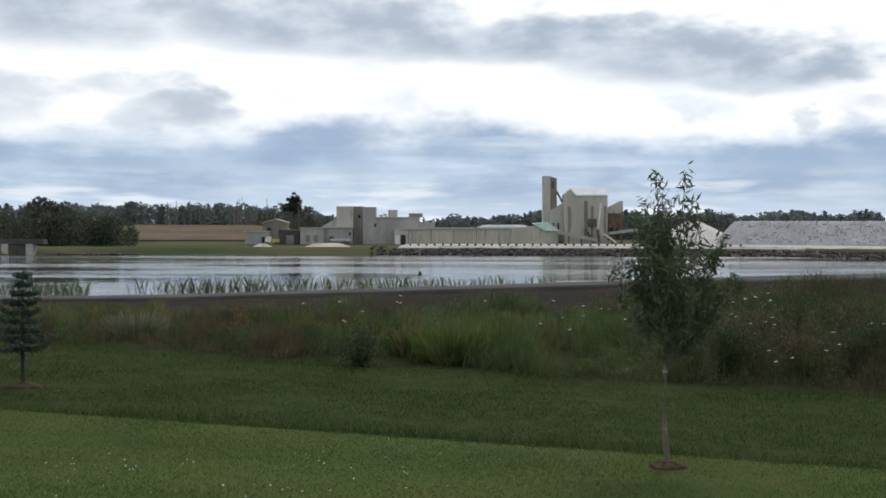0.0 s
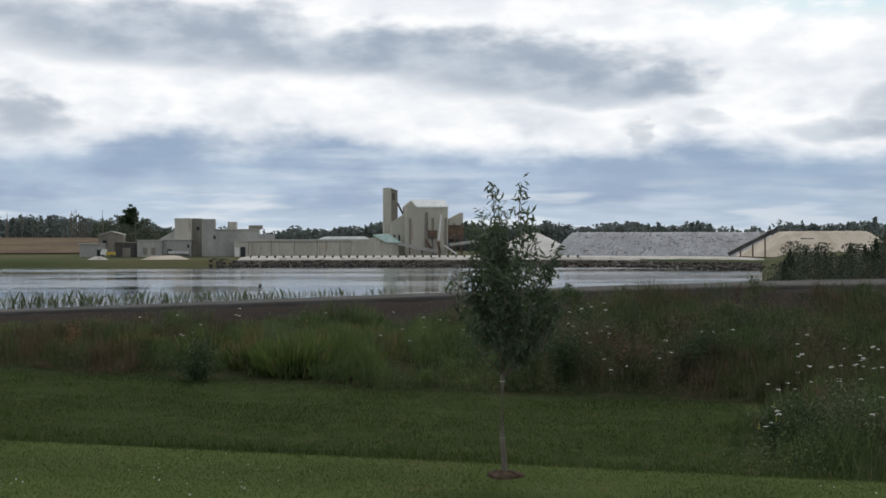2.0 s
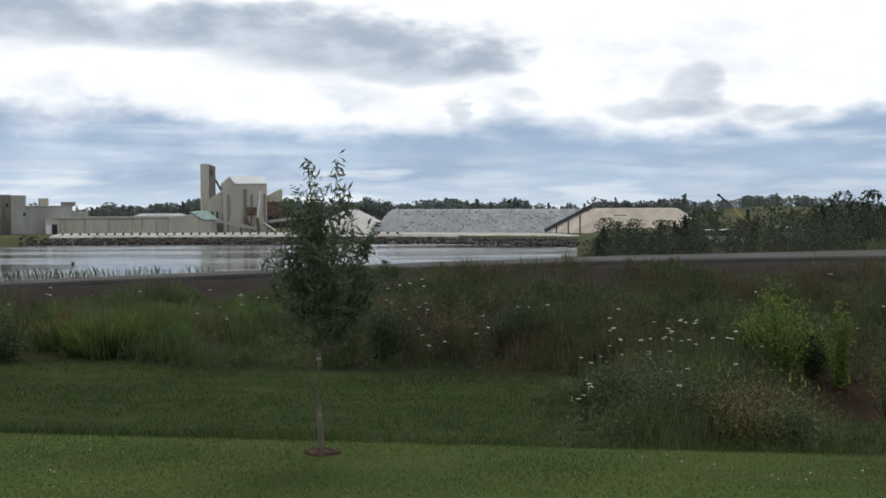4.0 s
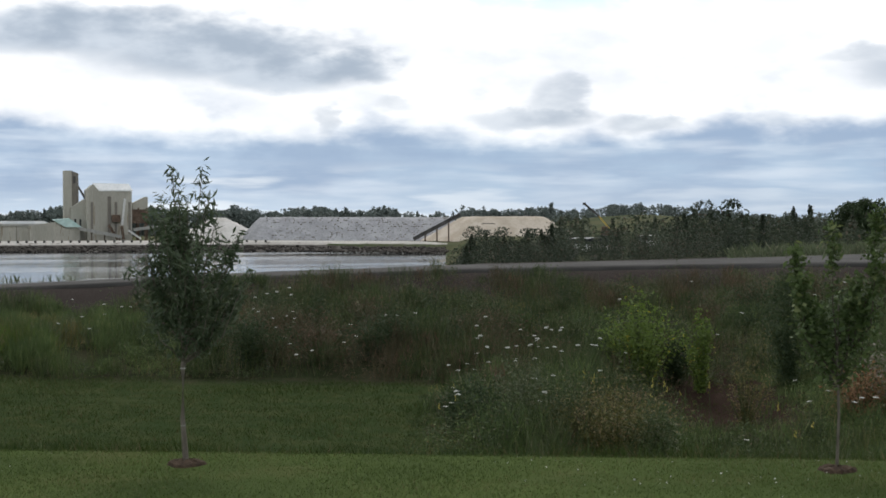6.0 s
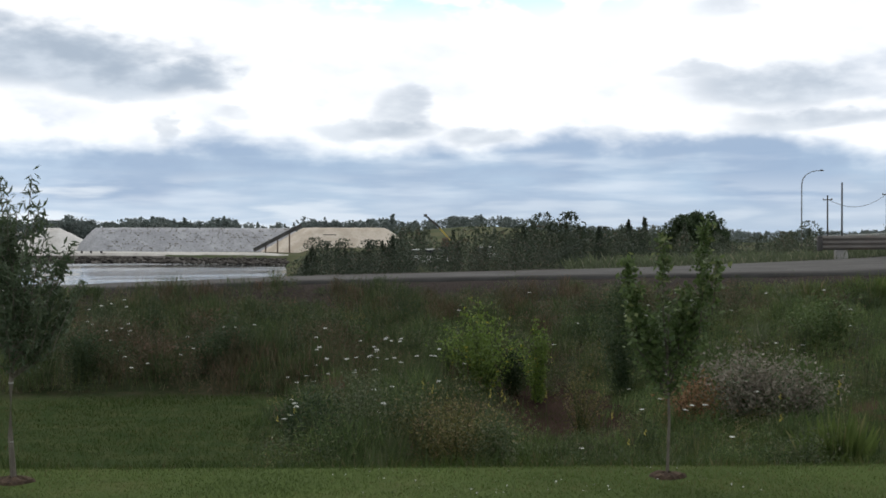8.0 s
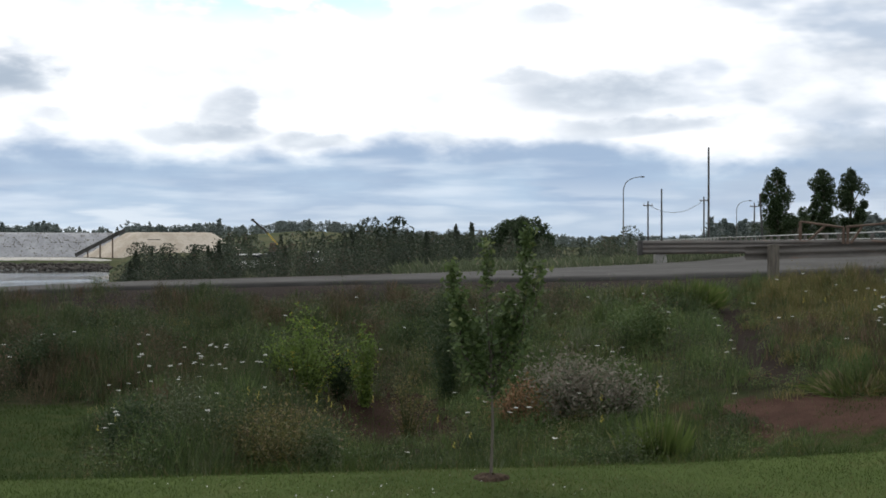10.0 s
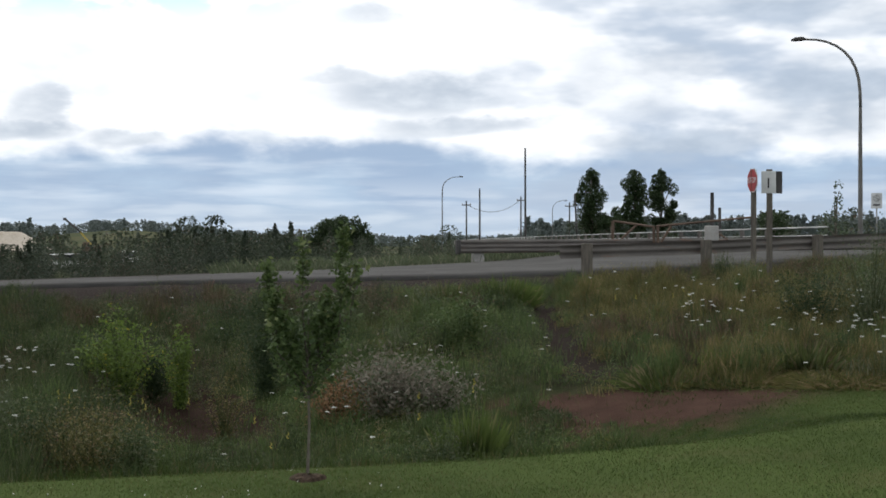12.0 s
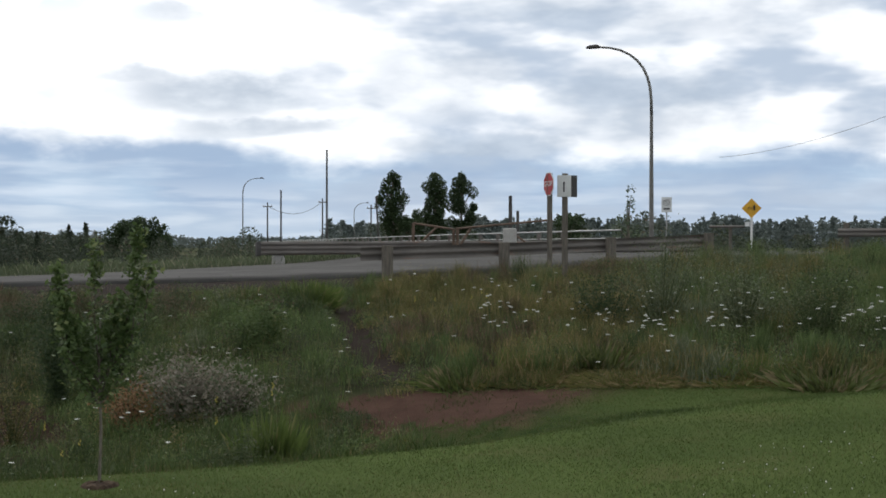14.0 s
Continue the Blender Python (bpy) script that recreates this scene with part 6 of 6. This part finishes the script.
        tagged(sheet(name, *leaves_at(rng, at, leaf, 0.75, 0.5, True), mat), label, "weeds", kind="stuff")
        pick = (kind == i) & upright
        px, py, ph = x[pick], y[pick], h[pick] * rng.uniform(0.6, 1.3, pick.sum())
        wide = rng.uniform(0.06, 0.20, pick.sum())
        who = np.repeat(np.arange(len(px)), (130 * (0.35 + ph)).astype(int))
        bx, by = px[who] + rng.normal(0, 1, len(who)) * wide[who], py[who] + rng.normal(0, 1, len(who)) * wide[who]
        lift = rng.uniform(0, 0.75, len(who)) ** 1.3 * ph[who]
        tagged(sheet(name.replace("weeds", "tufts"), *blades(rng, bx, by, land(bx, by) - 0.02 + lift, (ph[who] - lift) * rng.uniform(0.35, 0.9, len(who)) + 0.03, 0.014, 0.55, True), mat),
               label.replace("mounds", "upright tufts").replace("drifts", "upright tufts"), "weeds", kind="stuff")
    # clover in the lawn
    az, r = np.radians(rng.uniform(-20, 69, 1500)), rng.uniform(8, 15.5, 1500)
    x, y = r * np.sin(az), r * np.cos(az)
    ok = (x * ST + y * CT < 12.2 - 0.07 * (x * CT - y * ST)) & (ripple(x, y, 0.8, 8.0) > 0.1)
    x, y = x[ok], y[ok]
    tagged(sheet("clover", *leaves_at(rng, np.stack([x, y, land(x, y) + 0.03], 1), 0.009, 1.6), PETAL), "tiny white clover heads in the lawn", "clover", kind="stuff")
    # spikes of grass beyond the road, against the river
    s, d, x, y = scatter(rng, 3600, -30, -10, 37.2, 38.6)
    ok = ripple(x, y, 1.0, 2.0) > -0.2
    x, y = x[ok], y[ok]
    tagged(sheet("verge_grass", *blades(rng, x, y, land(x, y) - 0.02, rng.uniform(0.12, 0.75, len(x)) ** 1.5 * np.interp(s[ok], [-30, -20, -10], [1.1, 1.0, 0.5]), 0.007, 0.35), SAGE), "thin tall grass along the river verge", "grass", kind="stuff")
    s, d, x, y = scatter(rng, 30000, 8, 34, 40, 70)
    ok = (d > np.interp(s, *ROAD_FAR) + 0.3) & (np.arctan2(x, y) > math.radians(31.0))
    x, y = x[ok], y[ok]
    tagged(sheet("flats_grass", *blades(rng, x, y, land(x, y) - 0.02, rng.uniform(0.12, 0.5, len(x)) * (0.8 + 0.5 * ripple(x, y, 1.1)), 0.035, 0.6), SAGE), "rough grass beyond the road", "grass", kind="stuff")


build_grass()


def tussock(az, r, w, h, mat, label, seed, count=520, wide=0.012):
    """A fountain of long arching blades."""
    rng = np.random.default_rng(seed)
    x, y = polar(az, r)
    z = float(land(x, y))
    a, k = rng.uniform(0, math.tau, count), np.sqrt(rng.uniform(0, 1, count))
    root = np.stack([np.cos(a), np.sin(a)], 1) * (k * w * 0.45)[:, None] + rng.normal(0, 0.05, (count, 2))
    fall = np.stack([np.cos(a), np.sin(a)], 1) * (k * w * 0.22 * rng.uniform(0.2, 1.3, count))[:, None] + rng.normal(0, 0.04, (count, 2))
    tall = h * rng.uniform(0.3, 1.05, count) * (1.08 - 0.45 * k)
    turn = rng.uniform(0, math.tau, count)
    side = np.stack([np.cos(turn), np.sin(turn), 0 * turn], 1) * wide * 0.5
    base = np.concatenate([root, np.zeros((count, 1))], 1)
    base[:, 2] = land(root[:, 0] + x, root[:, 1] + y) - z - 0.03
    bow = base + np.concatenate([fall * 0.3, (tall * 0.62)[:, None]], 1)
    tip = base + np.concatenate([fall, tall[:, None]], 1)
    verts = np.stack([base - side, base + side, bow + side * 0.6, tip], 1).reshape(-1, 3)
    i = np.arange(count)[:, None] * 4
    ob = sheet("grass_clump", verts, np.concatenate([i + [0, 1, 2], i + [0, 2, 3]], 0), mat)
    ob.location = (x, y, z)
    return tagged(ob, label, "grass clump", "grass clumps on the bank")


def bush(az, r, w, h, mat, label, seed, leaf=0.035, count=1500, stems=9, name="bush"):
    """A bush of arching stems with its leaves round them."""
    rng = np.random.default_rng(seed)
    x, y = polar(az, r)
    g = empty(name, pose(x, y, float(land(x, y)) - 0.03), label, "bush")
    st, places = bmesh.new(), []
    count, leaf = int(count * 2.1), leaf * 0.76
    for i in range(stems):
        a, k = rng.uniform(0, math.tau), rng.uniform(0.1, 1)
        tip = Vector((math.cos(a) * w / 2 * k, math.sin(a) * w / 2 * k, h * rng.uniform(0.65, 1.0) * (1.12 - 0.35 * k)))
        mid = Vector((tip.x * 0.45, tip.y * 0.45, tip.z * 0.5))
        tube(st, [(0.006 * math.cos(a), 0.006 * math.sin(a), 0), mid, tip], [0.012, 0.008, 0.003], 5)
        for q in rng.uniform(0.08, 1.03, count // stems):
            p = Vector((0, 0, 0)).lerp(mid, q * 2) if q < 0.5 else mid.lerp(tip, q * 2 - 1)
            places.append((*(p + Vector(rng.normal(0, w * 0.075, 3))),))
    part("stem", st, STALK, g)
    sheet("foliage", *leaves_at(rng, np.array(places), leaf, 0.8, 0.35), mat, g)
    return g


bush(27.5, 23.4, 1.5, 1.42, BUSH_LIME, "bright yellow-green leafy bush on the bank", 41, 0.042, 2800, 26)
bush(26.5, 23.8, 1.0, 1.05, LEAF_MAPLE, "green bush beside a brighter one", 69, 0.036, 1400, 16)
bush(29.9, 23.2, 0.62, 1.36, BUSH_LIME, "narrow yellow-green leafy bush on the bank", 42, 0.040, 1100, 9)
bush(28.8, 23.6, 0.9, 0.95, LEAF_DARK, "low dark bush between brighter ones", 43, 0.036, 1300, 14)
bush(21.0, 16.6, 0.75, 1.0, LEAF_DARK, "dark leafy weed clump at the ditch edge", 44, 0.03, 1700, 14)
bush(19.9, 18.0, 0.5, 0.6, LEAF_DARK, "dark leafy weed clump at the ditch edge", 60, 0.03, 1000, 10)
bush(22.4, 17.4, 0.8, 1.15, SAGE, "grey-green weed clump in the ditch", 70, 0.028, 1300, 16)
bush(24.0, 16.6, 1.6, 1.05, WEED_LEAF, "broad green weed mound in the ditch", 45, 0.026, 3600, 30)
bush(26.6, 16.0, 1.7, 1.0, WEED_OLIVE, "broad olive-green weed mound in the ditch", 46, 0.026, 3600, 30)
bush(28.2, 15.4, 0.9, 0.8, WEED_LEAF, "green weed clump at the ditch edge", 61, 0.028, 1800, 16)
bush(-3.4, 25.4, 1.1, 0.75, LEAF_DARK, "dark bush at the foot of the bank", 47, 0.034, 1400, 16)
bush(11.6, 25.2, 1.5, 1.0, LEAF_DARK, "dark bush at the foot of the bank", 48, 0.032, 2400, 22)
bush(14.4, 25.4, 2.0, 0.95, WEED_BROWN, "wide brownish bush at the foot of the bank", 49, 0.030, 2600, 26)
bush(16.8, 25.6, 1.6, 0.9, LEAF_DARK, "wide dark bush at the foot of the bank", 62, 0.032, 2200, 22)
bush(-8.2, 28.6, 0.7, 0.75, DRY_RED, "rusty brown dead weed clump on the bank", 63, 0.026, 700, 10)
bush(32.0, 14.6, 1.0, 0.65, WEED_LEAF, "green weed clump beside the young maple", 51, 0.028, 1600, 16)
bush(31.6, 20.2, 0.9, 1.0, WEED_OLIVE, "seeding weed clump at the edge of a soil pit", 71, 0.026, 900, 16)
bush(40.4, 15.4, 1.2, 0.7, WEED_LEAF, "green weed clump at the lawn edge", 65, 0.028, 1700, 18)
bush(55.4, 25.2, 1.5, 1.3, LEAF_DARK, "dark bush in the weeds above the lawn", 72, 0.032, 1900, 20)
bush(57.6, 24.2, 2.0, 1.95, SAGE, "grey-green flowering bush above the lawn", 54, 0.028, 3400, 30)
bush(60.8, 23.0, 1.7, 1.5, SAGE, "grey-green leafy bush above the lawn", 55, 0.030, 2400, 24)
bush(63.8, 22.0, 1.9, 1.5, WEED_LEAF, "green weedy mound above the lawn", 67, 0.030, 2600, 24)
bush(33.3, 22.6, 1.2, 1.75, LEAF_DARK, "dark green shrub behind the young maple", 56, 0.036, 2000, 16)
bush(35.4, 23.0, 1.1, 1.5, LEAF_DARK, "dark green shrub behind the young maple", 68, 0.036, 1600, 16)
bush(41.2, 24.0, 1.7, 0.85, LEAF_MAPLE, "low broad-leaved shrub on the bank", 57, 0.042, 1500, 16)
bush(38.4, 19.9, 2.0, 0.82, DRY_LEAF, "heap of cut withered branches with pale brown leaves", 58, 0.046, 2600, 34, "brush_pile")
bush(40.2, 19.6, 1.3, 0.55, DRY_LEAF, "low heap of withered branches with pale leaves", 73, 0.044, 1200, 20, "brush_pile")
bush(36.1, 19.6, 1.3, 0.62, DRY_RED, "small heap of rust-coloured withered branches", 59, 0.034, 1300, 20, "brush_pile")
for i, (az, r, w, h, mat, label) in enumerate([
        (0.4, 26.4, 1.3, 1.05, GRASS_FRESH, "fresh green clump of tall grass on the bank"), (-1.2, 27.0, 0.9, 0.85, WEED_BLADE, "green clump of tall grass on the bank"), (2.6, 26.6, 1.0, 0.85, GRASS_FRESH, "fresh green clump of tall grass on the bank"),
        (-3.0, 28.6, 1.0, 0.9, WEED_BLADE, "green clump of tall grass on the bank"), (-6.0, 29.6, 1.0, 0.8, WEED_OLIVE, "olive clump of tall grass on the bank"), (-12.4, 30.2, 1.2, 0.8, DRY_LEAF, "dry straw-coloured clump of tall grass"),
        (30.4, 15.6, 0.8, 0.6, WEED_BLADE, "green clump of long grass at the lawn edge"), (33.4, 14.3, 0.8, 0.7, WEED_BLADE, "green clump of long grass beside the young maple"), (34.6, 13.7, 0.7, 0.62, SAGE, "seeding grass clump beside the young maple"),
        (35.8, 14.2, 0.9, 0.75, WEED_BLADE, "green clump of long grass beside the young maple"), (37.4, 14.8, 0.9, 0.7, WEED_BLADE, "green clump of long grass at the lawn edge"), (39.0, 15.2, 0.8, 0.62, WEED_BLADE, "green clump of long grass at the lawn edge"),
        (43.0, 15.2, 1.1, 0.62, GRASS_FRESH, "yellow-green clump of long grass at the lawn edge"), (44.6, 15.0, 1.2, 0.6, WEED_OLIVE, "yellowish clump of long grass at the lawn edge"), (46.0, 14.7, 1.0, 0.42, WEED_OLIVE, "low yellowish clump of long grass at the lawn edge"),
        (41.6, 16.4, 0.7, 0.95, GRASS_FRESH, "tall yellow-green grass clump at the lawn edge"), (52.5, 20.2, 1.2, 0.8, GRASS_FRESH, "fresh green clump of tall grass above the lawn"), (55.0, 20.4, 1.3, 0.85, WEED_BLADE, "green clump of tall grass above the lawn"),
        (58.6, 20.2, 1.2, 0.6, WEED_BLADE, "green clump of tall grass above the lawn"), (61.2, 19.6, 1.5, 0.55, GRASS_FRESH, "fresh green clump of grass at the lawn edge"), (64.2, 18.8, 1.5, 0.55, WEED_BLADE, "green clump of grass at the lawn edge"),
        *[(50.0 + 1.35 * k, 19.7 - 0.06 * k, 1.7, 0.18 + 0.06 * (k % 3), WEED_OLIVE if k % 3 else GRASS_FRESH, "fresh green fringe of grass above the lawn") for k in range(11)],
        (40.6, 31.0, 1.0, 0.9, WEED_BLADE, "green clump of tall grass below the road"), (43.0, 31.4, 1.4, 0.95, GRASS_FRESH, "fresh green clump of tall grass below the road"), (49.6, 19.4, 1.0, 0.6, WEED_BLADE, "green clump of grass above bare soil")]):
    tussock(az, r, w, h * (0.6 if az > 48 else 0.85), mat, label, 300 + i, count=int(420 * w * (0.6 + h)), wide=0.0055)


def build_bank_bushes():
    """Low bushy mounds that break the bank into lumps and hollows."""
    rng = np.random.default_rng(95)
    kinds = ((WEED_BROWN, "brownish bushy weed mound on the bank"), (LEAF_DARK, "dark bushy weed mound on the bank"), (WEED_LEAF, "green bushy weed mound on the bank"), (SAGE, "grey-green bushy weed mound on the bank"))
    for k in range(46):
        az, r = float(rng.uniform(7, 44)), float(rng.uniform(25.5, 31.0))
        x, y = polar(az, r)
        s, d = x * CT - y * ST, x * ST + y * CT
        pick = int(rng.choice(4, p=(0.36, 0.34, 0.22, 0.08)))
        w, h = float(rng.uniform(0.9, 1.7)), float(rng.uniform(0.6, 1.0))
        if d > 24.6 and d < 31.6 and abs(s - 1.78 - 0.395 * d) > 0.9:
            bush(az, r, w, h * (1.0 if d < 29.5 else 0.75), *kinds[pick], 400 + k, 0.028, int(620 * w), 14)


build_bank_bushes()


def build_rubble():
    rng = np.random.default_rng(88)
    for k in range(5):
        bm = bmesh.new()
        bmesh.ops.create_icosphere(bm, subdivisions=2, radius=0.13)
        for v in bm.verts:
            v.co = Vector((v.co.x * 1.4, v.co.y, v.co.z * 0.7)) * (1 + 0.18 * float(rng.uniform(-1, 1)))
        ob = tagged(part("stone", bm, CONCRETE), "pale broken concrete lump at the sign posts", "stone", "pale stones by the signs")
        x, y = polar(53.0 + 0.28 * k, 37.0 + float(rng.uniform(-0.3, 0.3)))
        ob.location = (x, y, float(land(x, y)) + 0.06)


build_rubble()


def build_flowers():
    """White umbels on thin stalks, each a plant of its own, in drifts."""
    rng = random.Random(61)
    proto = []
    for v in range(3):
        g = empty("wild_flower", pose(0, 0, 0), "white flat-topped wild flower on a thin stalk", "flower", "white wild flowers on the bank")
        st = bmesh.new()
        tube(st, [(0, 0, 0), (0.02, 0, 0.35), (0.0, 0, 0.78)], [0.006, 0.005, 0.003], 4)
        part("stalk", st, STALK, g)
        um = bmesh.new()
        for _ in range(13 + 4 * v):
            a, k = rng.uniform(0, math.tau), math.sqrt(rng.uniform(0, 1)) * 0.032
            p = Vector((k * math.cos(a), k * math.sin(a), 0.79 - k * 0.25 + rng.uniform(-0.006, 0.006)))
            bmesh.ops.create_cone(um, cap_ends=True, segments=5, radius1=0.010, radius2=0.005, depth=0.008, matrix=Matrix.Translation(p))
        part("umbel", um, PETAL, g)
        proto.append(g)
    spots = []
    for a0, a1, r0, r1, n in ((13, 26, 18, 26, 50), (19, 24, 16, 18, 7), (21, 25, 20, 24, 16), (11.5, 13.5, 25, 28, 14), (55, 67, 19, 26, 110), (44, 56, 20, 32, 44), (50, 53, 22, 26, 16), (33, 46, 18, 28, 24), (-6, 10, 26, 31, 22), (26, 36, 20, 31, 22), (31, 38, 15.5, 20, 7)):
        spots += [(rng.uniform(a0, a1), rng.uniform(r0, r1)) for _ in range(n)]
    used = [False] * 3
    for az, r in spots:
        x, y = polar(az, r)
        s, d = x * CT - y * ST, x * ST + y * CT
        h = float(weed_cover(np.array(s), np.array(d)))
        if h < 0.2:
            continue
        v, k = rng.randrange(3), (h + rng.uniform(0.0, 0.22)) / 0.78
        m = pose(x, y, float(land(x, y)), rng.uniform(-9, 9), rng.uniform(-9, 9), rng.uniform(0, 360))
        g = proto[v] if not used[v] else copy_thing(proto[v], m)
        used[v] = True
        g.matrix_basis = m @ Matrix.Diagonal((1, 1, k, 1))


build_flowers()


def build_yellow_flowers():
    rng = random.Random(62)
    first = None
    for az0, r0, n in ((26.5, 19.5, 5), (29.0, 20.5, 4), (33.0, 17, 3), (40.5, 18, 4), (20, 18.5, 3), (49, 28, 5)):
        for _ in range(n):
            x, y = polar(az0 + rng.uniform(-1.6, 1.6), r0 + rng.uniform(-1, 1))
            h = float(weed_cover(np.array(x * CT - y * ST), np.array(x * ST + y * CT)))
            m = pose(x, y, float(land(x, y)), rng.uniform(-8, 8), rng.uniform(-8, 8), rng.uniform(0, 360))
            if first is None:
                first = empty("yellow_flower", m, "yellow-headed wild flower on a green stalk", "flower", "yellow wild flowers on the bank")
                st = bmesh.new()
                tube(st, [(0, 0, 0), (0.02, 0, 0.4), (0, 0, 0.85)], [0.006, 0.005, 0.003], 4)
                part("stalk", st, STALK, first)
                fl = bmesh.new()
                tube(fl, [(0.012 * math.sin(i * 2.1), 0.012 * math.cos(i * 1.7), 0.70 + 0.03 * i) for i in range(6)], [0.006, 0.015, 0.010, 0.013, 0.008, 0.003], 6)
                part("flower_head", fl, YELLOW_PETAL, first)
                g = first
            else:
                g = copy_thing(first, m)
            g.matrix_basis = m @ Matrix.Diagonal((1, 1, max(h, 0.45) + rng.uniform(0.05, 0.3), 1))


build_yellow_flowers()
